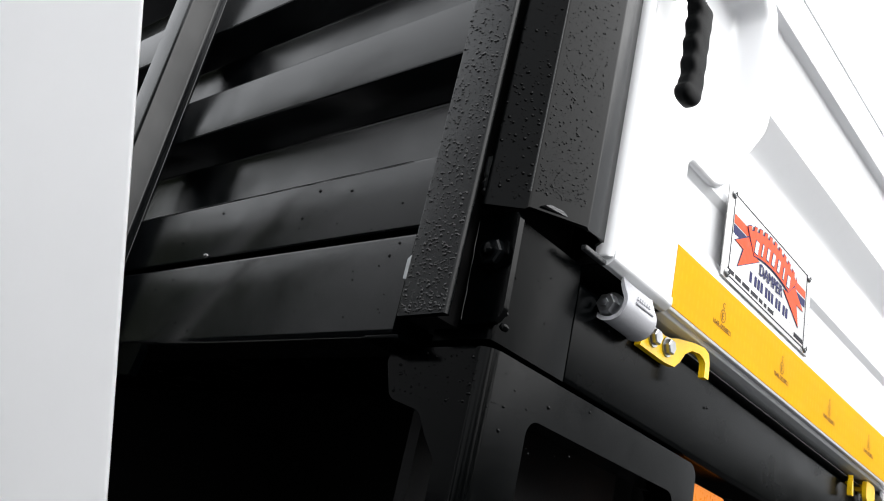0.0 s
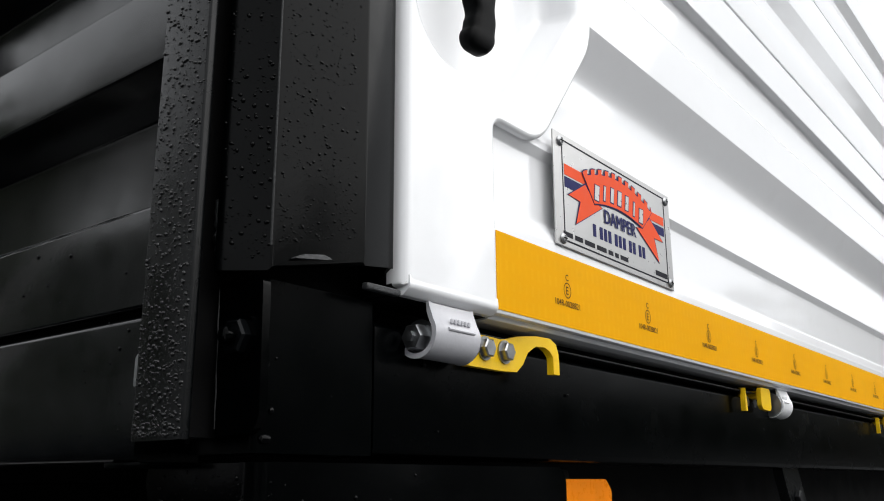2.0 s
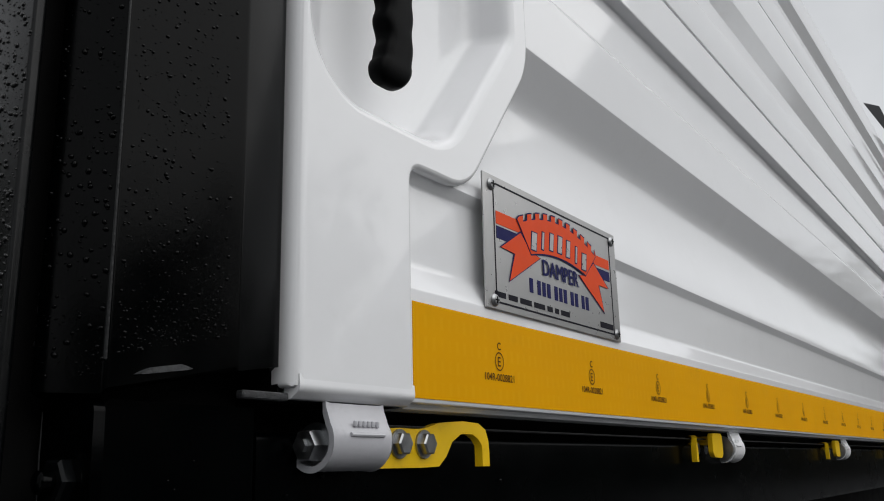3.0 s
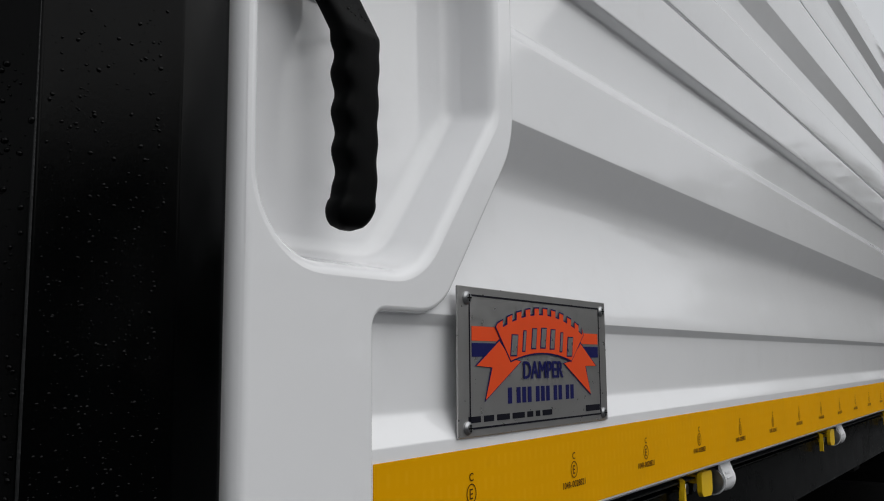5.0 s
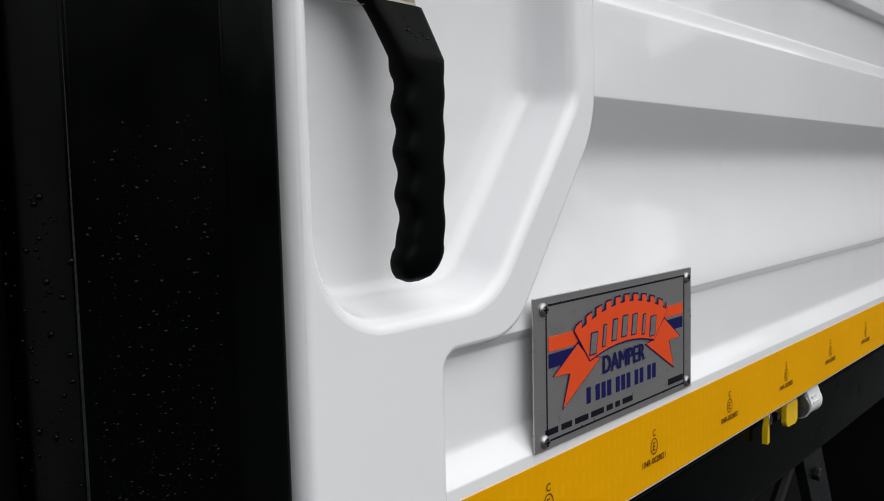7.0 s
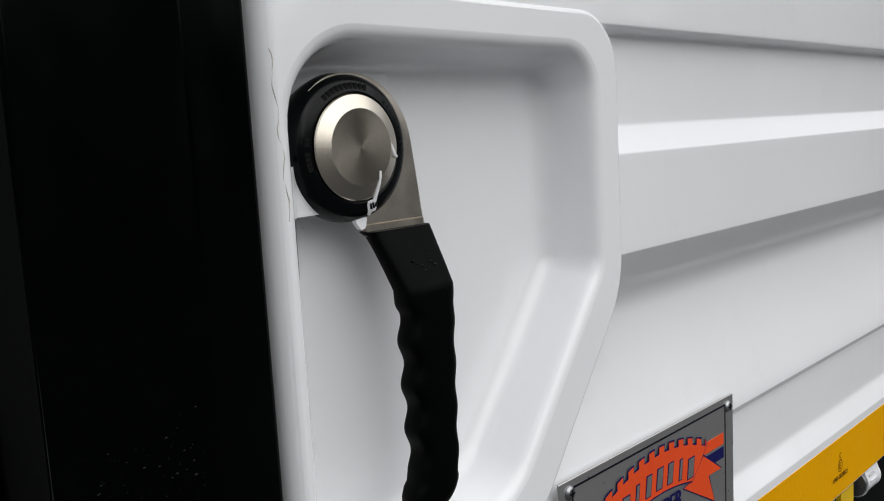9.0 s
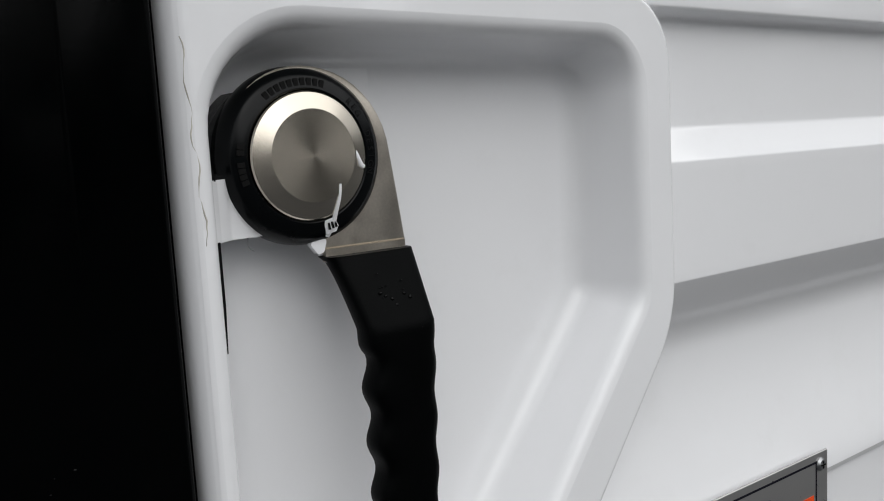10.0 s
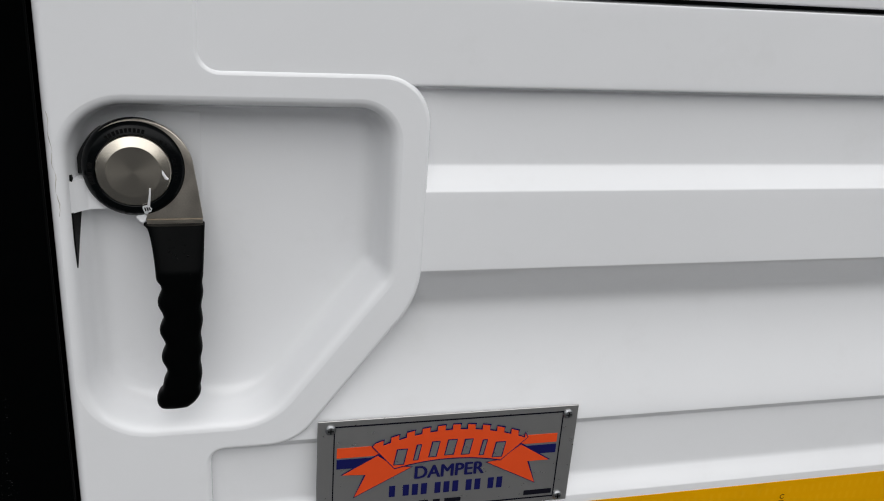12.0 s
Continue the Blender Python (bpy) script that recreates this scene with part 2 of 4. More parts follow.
def prism(profile, axis, a, b, bm=None):
    """Extrudes a closed 2D profile along an axis. x: profile is (y, z); y: (x, z); z: (x, y)."""
    bm = bm or bmesh.new()
    put = {"x": lambda p, t: (t, p[0], p[1]), "y": lambda p, t: (p[0], t, p[1]), "z": lambda p, t: (p[0], p[1], t)}[axis]
    add_loops(bm, [[put(p, a) for p in profile], [put(p, b) for p in profile]], True, True)
    return bm


def lathe(profile, centre, axis="y", n=48, bm=None, ends=True):
    """Turns a profile of (radius, along) about an axis through centre."""
    bm = bm or bmesh.new()
    c = Vector(centre)
    loops = []
    for r, h in profile:
        lp = []
        for k in range(n):
            t = 2 * math.pi * k / n
            a, b = r * math.cos(t), r * math.sin(t)
            lp.append(c + Vector({"y": (a, h, b), "x": (h, a, b), "z": (a, b, h)}[axis]))
        loops.append(lp)
    add_loops(bm, loops, ends, ends)
    return bm


def tube(points, radius, n=8, bm=None):
    bm = bm or bmesh.new()
    pts = [Vector(p) for p in points]
    loops = []
    for i, p in enumerate(pts):
        d = (pts[min(i + 1, len(pts) - 1)] - pts[max(i - 1, 0)]).normalized()
        side = d.cross(Vector((0, 0, 1)) if abs(d.z) < 0.9 else Vector((1, 0, 0))).normalized()
        up = side.cross(d)
        r = radius(i / (len(pts) - 1)) if callable(radius) else radius
        loops.append([p + side * r * math.cos(2 * math.pi * k / n) + up * r * math.sin(2 * math.pi * k / n) for k in range(n)])
    add_loops(bm, loops, True, True)
    return bm


def rounded(corners, inset=0.0, n=10):
    """A rounded polygon, counter-clockwise, as points (x, z), moved inwards by inset; corners are (x, z, radius)."""
    out = []
    m = len(corners)
    for i, (x, z, r) in enumerate(corners):
        p, a, b = Vector((x, z)), Vector(corners[i - 1][:2]), Vector(corners[(i + 1) % m][:2])
        u, w = (a - p).normalized(), (b - p).normalized()
        turn = (p - a).x * (b - p).y - (p - a).y * (b - p).x
        half = math.acos(max(-1, min(1, u.dot(w)))) / 2
        centre = p + (u + w).normalized() * (r / math.sin(half))
        s, e = p + u * (r / math.tan(half)), p + w * (r / math.tan(half))
        rr = r - inset if turn > 0 else r + inset
        t0, t1 = math.atan2(*(s - centre).yx), math.atan2(*(e - centre).yx)
        dt = (t1 - t0 + math.pi) % (2 * math.pi) - math.pi
        for k in range(n + 1):
            t = t0 + dt * k / n
            out.append((centre.x + rr * math.cos(t), centre.y + rr * math.sin(t)))
    return out


def flat(polys, y, thick=0.0004, bm=None):
    """Thin printed shapes standing in the x-z plane at y, a little thick towards the viewer."""
    bm = bm or bmesh.new()
    for poly in polys:
        add_loops(bm, [[(x, y, z) for x, z in poly], [(x, y - thick, z) for x, z in poly]], True, True)
    return bm


def lettering(text, size, centre_x, base_z, y, width=None, bold=0.0, bm=None, turn=None):
    """Words in the built-in font, standing in the x-z plane."""
    bm = bm or bmesh.new()
    cu = bpy.data.curves.new("words", "FONT")
    cu.body, cu.size, cu.align_x, cu.offset, cu.resolution_u = text, size, "CENTER", bold, 3
    ob = new("words", cu)
    me = bpy.data.meshes.new_from_object(ob.evaluated_get(bpy.context.evaluated_depsgraph_get()))
    bpy.data.objects.remove(ob)
    xs = [v.co.x for v in me.vertices]
    sx = width / (max(xs) - min(xs)) if width else 1.0
    verts = []
    for v in me.vertices:
        x, z = v.co.x * sx, v.co.y
        if turn is not None:
            x, z = x * math.cos(turn) - z * math.sin(turn), x * math.sin(turn) + z * math.cos(turn)
        verts.append(bm.verts.new((centre_x + x, y, base_z + z)))
    for p in me.polygons:
        try:
            bm.faces.new([verts[i] for i in p.vertices])
        except ValueError:
            pass
    bpy.data.meshes.remove(me)
    return bm


def hexagon(centre, r, depth, axis="y", bm=None):
    return lathe([(r * 0.9, 0), (r, depth * 0.12), (r, depth * 0.85), (r * 0.85, depth)], centre, axis, 6, bm)


# ---- the ground and the distance ----
LENGTH = 4.2      # of the tipper body
WIDTH = 2.05
FACE = -0.0015    # face of the pressed latch frame
gb = bmesh.new()
g_n = 24
g_rows = [[gb.verts.new((-400 + 800 * i / g_n, -400 + 800 * j / g_n, 0)) for i in range(g_n + 1)] for j in range(g_n + 1)]
for j in range(g_n):
    for i in range(g_n):
        gb.faces.new((g_rows[j][i], g_rows[j][i + 1], g_rows[j + 1][i + 1], g_rows[j + 1][i]))
solid("ground", gb, M_ASPHALT, "dark wet asphalt yard under an overcast sky", "ground", kind="structure")


def tree(at, height, seed):
    rnd = random.Random(seed)
    t = thing("tree", "distant leafy tree standing beyond the yard", "tree", "trees beyond the yard", at=at)
    base = Vector(at)
    bm = bmesh.new()
    lean = Vector((rnd.uniform(-0.05, 0.05), rnd.uniform(-0.05, 0.05), 1))
    tube([base + lean * height * f for f in (0, 0.1, 0.25, 0.45, 0.65, 0.85)], lambda f: height * 0.026 * (1.15 - f), 9, bm)
    tips = []
    for k in range(9):
        f = rnd.uniform(0.25, 0.75)
        s = base + lean * height * f
        a = rnd.uniform(0, 6.28)
        e = s + Vector((math.cos(a), math.sin(a), rnd.uniform(0.3, 0.9))) * height * rnd.uniform(0.18, 0.32)
        tube([s, s.lerp(e, 0.5) + Vector((0, 0, -0.1)), e], lambda q: height * 0.009 * (1.2 - q), 6, bm)
        tips.append(e)
    part("trunk", bm, M_BARK, t)
    tips += [base + lean * height * f for f in (0.7, 0.85, 0.95)]
    cb = bmesh.new()
    for e in tips:
        spread = height * rnd.uniform(0.10, 0.17)
        for k in range(110):
            p = e + Vector((rnd.gauss(0, 1), rnd.gauss(0, 1), rnd.gauss(0, 0.8))) * spread * 0.6
            n = Vector((rnd.gauss(0, 1), rnd.gauss(0, 1), rnd.gauss(0, 1))).normalized()
            u = n.orthogonal().normalized() * height * 0.016
            w = n.cross(u) * rnd.uniform(0.5, 0.9)
            cb.faces.new([cb.verts.new(p + u), cb.verts.new(p + w), cb.verts.new(p - u), cb.verts.new(p - w)])
    part("crown", cb, M_LEAF, t)
    return t


first = [tree((0, 0, 0), 7.0, 10 + k) for k in range(3)]
spots = [(6 + 2.6 * k + 1.2 * math.sin(k * 2.1), -12.5 - 0.25 * k + 1.8 * math.sin(k * 1.7), 0.8 + 0.25 * math.sin(k * 2.7)) for k in range(7)]
spots += [(24 + 3.4 * k, -(24 + 3.4 * k) * (0.20 + 0.05 * math.sin(k * 2.3)), 0.92 + 0.05 * k + 0.2 * math.sin(k * 2.7)) for k in range(12)]
spots += [(-22 + 3.2 * k, -15 + 1.5 * math.sin(k * 1.3), 0.75 + 0.25 * math.sin(k * 1.9)) for k in range(9)]
for k, (tx, ty, sc) in enumerate(spots):
    q = pose(tx, ty, 0, 0, 0, 77 * k) @ Matrix.Scale(sc, 4)
    if k < 3:
        first[k].matrix_basis = q
    else:
        copy_thing(first[k % 3], pose(tx, ty, 0, 0, 0, 77 * k)).scale = (sc, sc, sc)

# a dense belt of woods beyond the yard
wb = bmesh.new()
w_rnd = random.Random(5)


def belt_top(a):
    return 5.2 + 1.3 * math.sin(a * 0.31) + 0.9 * math.sin(a * 0.83 + 1) + 0.5 * math.sin(a * 2.3)


# it runs along the side of the yard, round both its ends, and closes the far side; the unseen front end and far side
# are added to darken reflections
for k in range(32000):
    side = 0 if k < 9000 else 1 if k < 13000 else 2 if k < 29000 else 3
    wx = w_rnd.uniform(-24, 26) if side == 1 else w_rnd.uniform(-60, 90) if side == 0 else w_rnd.uniform(-40, 60) if side == 2 else w_rnd.uniform(-23, -2.6)
    deep = w_rnd.uniform(0, 3.5)
    high = belt_top(wx) * w_rnd.random() ** 0.7
    p = (Vector((wx, -19 - deep + 0.0006 * wx * wx, high)), Vector((-25 - deep, wx, high)), Vector((wx, 17 + deep, high * 1.7)), Vector((38 + deep, wx, high * 1.35)))[side]
    n = Vector((w_rnd.gauss(0, 0.6), 1, w_rnd.gauss(0, 0.6))).normalized()
    if side in (1, 3):
        n = Vector((n.y, n.x, n.z))
    u = n.orthogonal().normalized() * w_rnd.uniform(0.25, 0.55) * (1.3 if side == 2 else 1.0)
    w = n.cross(u) * w_rnd.uniform(0.5, 0.9)
    wb.faces.new([wb.verts.new(p + u), wb.verts.new(p + w), wb.verts.new(p - u), wb.verts.new(p - w)])
solid("woods", wb, M_LEAF, "dark belt of trees beyond the yard, partly added to darken reflections", "woods", kind="stuff")

# a tall building with a projecting roof slab, beyond the far end of the truck
bld = thing("roof_canopy_building", "tall grey building with projecting roof slab and masts", "building", at=(30, 2, 0))
part("wall", box((26.5, -1.5, 0), (34, 1.9, 8.6), 0.05), M_CONCRETE, bld)
part("roof_slab", prism(fillet([(24.6, 9.0), (25.6, 8.6), (34.5, 8.6), (34.5, 9.75), (24.6, 9.75)], [0.2, 0.2, 0, 0, 0.1], closed=True), "y", -2.0, 2.45), M_ROOF, bld,
     "curved dark roof slab")
for k, (my, mz) in enumerate([(2.3, 10.3), (2.2, 10.1), (1.9, 10.4)]):
    part("mast", tube([(25.0, my, 9.7), (25.0, my, mz)], 0.035, 6), M_ROOF, bld)
part("sign_panel", prism([(2.35, 9.7), (2.55, 10.4), (2.92, 10.6), (2.5, 9.7)], "x", 24.6, 24.75), M_ROOF, bld, "dark slanting panel on the roof edge")
for k in range(6):
    part("window", box((26.42, -1.1 + 0.5 * (k % 6), 5.2), (26.5, -0.75 + 0.5 * (k % 6), 6.6), 0.01), M_ROOF, bld)
bld.location.y -= 0.3

# ---- the truck's cab ----
cab = thing("truck_cab", "white painted truck cab ahead of the headboard", "truck cab", at=(-1.85, 1.1, 0.55))
CAB_X, CAB_Y, CAB_LEAN = -0.145, 0.396, -0.319
# shell set back from the headboard so that its ribs mirror sky and woods
cab_plan = fillet([(-1.35, CAB_Y), (-1.35, 1.9), (-2.65, 1.9), (-2.65, CAB_Y)], [0.04, 0.06, 0.2, 0.2], 6, True)
cb = bmesh.new()
add_loops(cb, [[(x, y, z) for x, y in cab_plan] for z in (0.60, 1.1, 1.6, 2.20)], True, True)
part("cab_shell", cb, M_WHITE, cab)
# stand-in for the cab's rear edge: an added white panel between shell and headboard, turned towards the front, its free
# edge leaning forward


def cab_edge_section(z):
    """One level of the leaning panel."""
    ex, fx = CAB_X + CAB_LEAN * (z - 1.1), CAB_X - 0.076 + CAB_LEAN * (z - 1.1)
    return [(x, y, z) for x, y in fillet([(ex, CAB_Y), (ex + 0.005, CAB_Y + 0.014), (fx + 0.005, CAB_Y + 0.186), (fx, CAB_Y + 0.182)], [0.003, 0.003, 0, 0], 4, True)]


levels = (0.70, 0.9, 1.1, 1.3, 1.52)
eb = bmesh.new()
add_loops(eb, [cab_edge_section(z) for z in levels], True, True)
cab_edge = thing("cab_edge_panel", "bright white panel standing in for the cab's rear edge", "panel", at=(CAB_X, CAB_Y + 0.1, 0.9))
part("panel_sheet", eb, M_CAB_EDGE, cab_edge)
part("panel_bracket", box((-0.20, 0.560, 0.90), (-0.13, 0.602, 0.97), 0.003), M_CHASSIS, cab_edge, "black bracket added to carry the stand-in on the chassis rail")
part("bumper", box((-2.71, CAB_Y + 0.05, 0.45), (-2.25, 1.85, 0.72), 0.04), M_CHASSIS, cab)
part("windscreen", box((-2.68, CAB_Y + 0.2, 1.40), (-2.648, 1.7, 2.05), 0.03), M_RING, cab)
for wy in (CAB_Y + 0.03, 1.6):
    w = part("front_wheel", lathe([(0.2, 0), (0.34, 0.0), (0.38, 0.03), (0.38, 0.2), (0.34, 0.23), (0.2, 0.23)], (-1.95, wy, 0.38)), M_RUBBER, cab)
    part("wheel_rim", lathe([(0.06, 0.03), (0.2, 0.02), (0.2, 0.21), (0.06, 0.2)], (-1.95, wy, 0.38)), M_ZINC, w)

# ---- chassis under the body ----
chassis = thing("truck_chassis", "black steel ladder chassis with rear wheels under the body", "truck chassis", at=(1.8, 1.0, 0.38))
for cy in (0.6, 1.35):
    part("frame_rail", box((-2.45, cy, 0.545), (LENGTH, cy + 0.08, 1.040), 0.006), M_CHASSIS, chassis)
part("inner_rail", box((0.23, 0.13, 0.99), (LENGTH, 0.19, 1.117), 0.004), M_CHASSIS, chassis)
for cx in (0.25, 1.0, 1.75, 2.5, 3.25, 4.0):
    part("cross_beam", box((cx, 0.2, 0.93), (cx + 0.09, WIDTH - 0.1, 1.117), 0.006), M_CHASSIS, chassis)
for wy in (0.12, 0.36, 1.46, 1.70):
    w = part("rear_wheel", lathe([(0.2, 0), (0.34, 0.0), (0.38, 0.03), (0.38, 0.2), (0.34, 0.23), (0.2, 0.23)], (2.75, wy, 0.38)), M_RUBBER, chassis)
    part("wheel_rim", lathe([(0.06, 0.03), (0.2, 0.02), (0.2, 0.21), (0.06, 0.2)], (2.75, wy, 0.38)), M_ZINC, w)
arc_o = [(2.75 + 0.47 * math.cos(t), 0.40 + 0.47 * math.sin(t)) for t in [radians(a) for a in range(0, 181, 12)]]
arc_i = [(2.75 + 0.45 * math.cos(t), 0.40 + 0.45 * math.sin(t)) for t in [radians(a) for a in range(180, -1, -12)]]
part("mudguard", prism(arc_o + arc_i, "y", 0.09, 0.62), M_CHASSIS, chassis)
part("air_tank", lathe([(0.03, 0.25), (0.09, 0.255), (0.11, 0.28), (0.11, 0.74), (0.09, 0.785), (0.03, 0.79)], (0, 0.34, 0.80), "x", 32), M_BOX, chassis, "black air tank")
part("fuel_tank", prism(fillet([(0.30, 0.40), (0.58, 0.40), (0.58, 0.83), (0.30, 0.83)], 0.07, 5, True), "x", 1.17, 1.60), M_CHASSIS, chassis)
part("rear_locker", box((3.28, 0.22, 0.50), (4.15, 0.58, 1.035), 0.015), M_CHASSIS, chassis, "black locker behind the rear wheels")
part("air_hose", tube([(0.5, 0.12, 0.94), (0.62, 0.10, 0.90), (0.75, 0.10, 0.885), (0.9, 0.12, 0.90), (1.05, 0.14, 0.95)], 0.009), M_RUBBER, chassis)

# ---- the body: bed with side rails, headboard, boards ----
bed = thing("tipper_bed", "anthracite steel bed with plain side rails", "truck bed", at=(2.0, 1.0, 1.05))
RAIL = 0.02
part("floor_plate", box((-0.06, 0.05, 1.118), (LENGTH, WIDTH - 0.05, 1.134), 0.002), M_DARK, bed)
part("rail_front", prism(fillet([(-0.079, RAIL), (0.0065, RAIL), (0.0065, RAIL + 0.05), (-0.079, RAIL + 0.05)], [0.004, 0.0015, 0, 0], 3, True), "z", 1.054, 1.142), M_DARK, bed, plane=0.002)
part("side_rail", prism(fillet([(RAIL + 0.001, 1.054), (RAIL + 0.001, 1.131), (RAIL + 0.06, 1.131), (RAIL + 0.06, 1.054)], [0.005, 0.004, 0, 0], 3, True), "x", 0.0085, LENGTH),
     M_DARK, bed, plane=0.05)
part("floor_edge", box((0.10, RAIL - 0.003, 1.1352), (LENGTH, RAIL + 0.05, 1.1366), 0.0004), M_EDGE, bed, "thin worn floor edge")
part("inner_strip", box((0.006, 0.042, 1.06), (LENGTH, 0.056, 1.165)), M_CHASSIS, bed)
part("far_rail", box((-0.06, WIDTH - 0.08, 1.054), (LENGTH, WIDTH - 0.02, 1.132), 0.004), M_DARK, bed)

# headboard: pressed horizontal ribs between posts
hb = thing("headboard", "anthracite steel headboard with pressed horizontal ribs, wet", "headboard", at=(-0.08, 1.0, 1.05))
HX = -0.100
IN = -0.068
prof = [(HX, 1.132), (HX, 1.1895), (IN, 1.1960)]
for k in range(5):
    z0 = 1.2805 + 0.146 * k
    prof += [(IN + 0.001, z0 - 0.016), (HX, z0), (HX, z0 + 0.054), (IN, z0 + 0.0605)]
prof += [(IN, 1.996), (HX, 2.012), (HX, 2.06), (-0.03, 2.06), (-0.03, 1.132)]
rad = [0.002] + [0.003] * (len(prof) - 3) + [0, 0]
part("ribbed_sheet", prism(fillet(prof, rad, 3, True), "y", 0.075, WIDTH - 0.08), M_DARK_GLOSS, hb, sharp=40, plane=0.02)
part("lower_plate", prism(fillet([(HX, 1.050), (HX, 1.127), (-0.06, 1.127), (-0.06, 1.050)], [0.006, 0.003, 0, 0], 3, True), "y", 0.088, WIDTH - 0.1), M_DARK_GLOSS, hb, plane=0.03)
part("crease_wear", tube([(HX - 0.0002, 0.11 + 0.02 * k, 1.1888 + 0.0002 * math.sin(k * 1.9)) for k in range(21)], lambda f: 0.00022 + 0.00018 * math.sin(f * 37) ** 2, 6), M_WELD, hb, "worn crease")
hanger = part("hanger", prism(fillet([(0.397, 1.050), (0.434, 1.050), (0.430, 1.022), (0.402, 1.020)], 0.004, 3, True), "x", -0.106, -0.098), M_DARK, hb)
part("slot_backing", box((-0.085, 0.09, 1.12), (-0.06, WIDTH - 0.1, 1.14)), M_CHASSIS, hb)
part("fold_lip", box((-0.102, 0.079, 1.0475), (-0.062, 0.112, 1.0505), 0.001), M_DARK, hb)
# end post, square hollow section
part("end_post", prism(fillet([(-0.1107, 0.0340), (-0.1092, 0.0785), (-0.1035, 0.0785), (-0.1050, 0.0340)], 0.0022, 4, True), "z", 1.060, 2.08), M_POST, hb, "square post beaded with rain", plane=0.01)
part("post_core", box((-0.1052, 0.0500, 1.062), (-0.0745, 0.0780, 2.08)), M_CHASSIS, hb)
part("weld_tab", prism(fillet([(0.0785, 1.088), (0.0830, 1.088), (0.0830, 1.103), (0.0785, 1.107)], 0.0015, 3, True), "x", -0.107, -0.099), M_ZINC, hb)
# strut: folded channel standing on the ribs
for sy in (0.511, 1.42):
    part("strut", prism(fillet([(-0.098, sy - 0.010), (-0.101, sy - 0.010), (-0.104, sy - 0.002), (-0.134, sy + 0.003), (-0.134, sy + 0.044), (-0.104, sy + 0.049), (-0.101, sy + 0.057), (-0.098, sy + 0.057)],
                               [0, 0.002, 0.004, 0.005, 0.005, 0.004, 0.002, 0], 4, True), "z", 1.03, 2.08), M_DARK_GLOSS, hb, plane=0.006)
part("top_rail", box((-0.115, 0.03, 2.06), (-0.03, WIDTH - 0.03, 2.11), 0.006), M_DARK, hb)
# bracket plate with its bolt, and the recess beside the post
part("bracket_plate", prism(rounded([(0.0430, 1.0625, 0.002), (0.0460, 1.142, 0.002), (0.0115, 1.142, 0.006), (0.0095, 1.0625, 0.011)][::-1], 0, 5), "x", -0.0845, -0.0795), M_DARK_WET, hb)
bolt = part("bracket_bolt", hexagon((-0.0845, 0.0255, 1.1105), 0.0095, -0.007, "x"), M_POST, hb, "painted hexagon bolt")
part("washer", lathe([(0.0125, 0), (0.0125, -0.002), (0.006, -0.002)], (-0.0845, 0.0255, 1.1105), "x", 20), M_DARK_WET, bolt)
part("bolt_end", lathe([(0.0045, -0.006), (0.0045, -0.012), (0.003, -0.013)], (-0.0845, 0.0255, 1.1105), "x", 14), M_DARK_WET, bolt)
part("bolt_nub", lathe([(0.0022, 0.002), (0.0026, -0.001), (0.0020, -0.0030), (0.0003, -0.0036)], (-0.0815, 0.0084, 1.0600), "x", 14), M_DARK_WET, hb)
part("plate_edge", tube([(-0.0846, 0.0432 + 0.0028 * k / 8 + 0.0003 * math.sin(k * 2.3), 1.066 + 0.0090 * k) for k in range(9)], lambda f: 0.0003 + 0.0002 * math.sin(f * 19) ** 2, 6), M_EDGE, hb, "worn light edge of the bracket plate")
part("recess_web", box((-0.078, 0.046, 1.06), (-0.0735, 0.076, 2.06)), M_CHASSIS, hb)
part("weld_bead", tube([(-0.0872 + 0.0006 * math.sin(k * 2.1), 0.0436 + 0.0002 * k, 1.158 + 0.0036 * k) for k in range(9)], lambda f: 0.0036 + 0.0008 * math.sin(f * 29), 8), M_WELD, hb, "rough grey weld bead")

# corner pillar: folded sheet closing the corner, cut off above the rail
pil = thing("corner_pillar", "folded anthracite corner pillar beaded with rain", "pillar", at=(-0.045, 0.03, 1.15))
pp = fillet([(-0.0960, 0.0365), (-0.0835, 0.0075), (-0.024, -0.0005), (0.0065, 0.0045), (0.0080, 0.0335)], [0, 0.0035, 0.008, 0.003, 0], 5)
pq = fillet([(0.0060, 0.0335), (0.004, 0.0065), (-0.024, 0.002), (-0.0815, 0.0095), (-0.0930, 0.0365)], [0, 0.003, 0.006, 0.002, 0], 5)
loop = pp + pq
pb = bmesh.new()


def cut(x, y):
    """Height of the ragged lower end."""
    s = (x + 0.0835) / 0.08 if y < 0.012 else 0.0
    return 1.1435 + 0.004 * min(1, max(0, s * 4)) + 0.012 * s + 0.0012 * math.sin(x * 900)


zs = [None, 1.20, 1.4, 1.7, 2.06]
add_loops(pb, [[(x, y, cut(x, y) if z is None else z) for x, y in loop] for z in zs], True, True)
part("pillar_sheet", pb, M_DARK_WET, pil, sharp=25)
# worn fold; the highlight along it is a grey tube thinning upwards
part("worn_fold_highlight", tube([(-0.0831, 0.0085, 1.156 + 0.03 * k) for k in range(14)], lambda f: 0.0009 - 0.0005 * f, 8), M_EDGE, pil, "worn fold edge with its highlight drawn in light grey")
part("chipped_edge", prism(fillet([(-0.074, 1.1502), (-0.044, 1.1548), (-0.052, 1.1562), (-0.066, 1.1538)], 0.001, 2, True), "y", 0.0022, 0.0075), M_WELD, pil, "bare metal chip on the cut edge")
part("pillar_core", box((-0.074, 0.036, 1.056), (0.0085, 0.075, 2.04)), M_CHASSIS, pil)

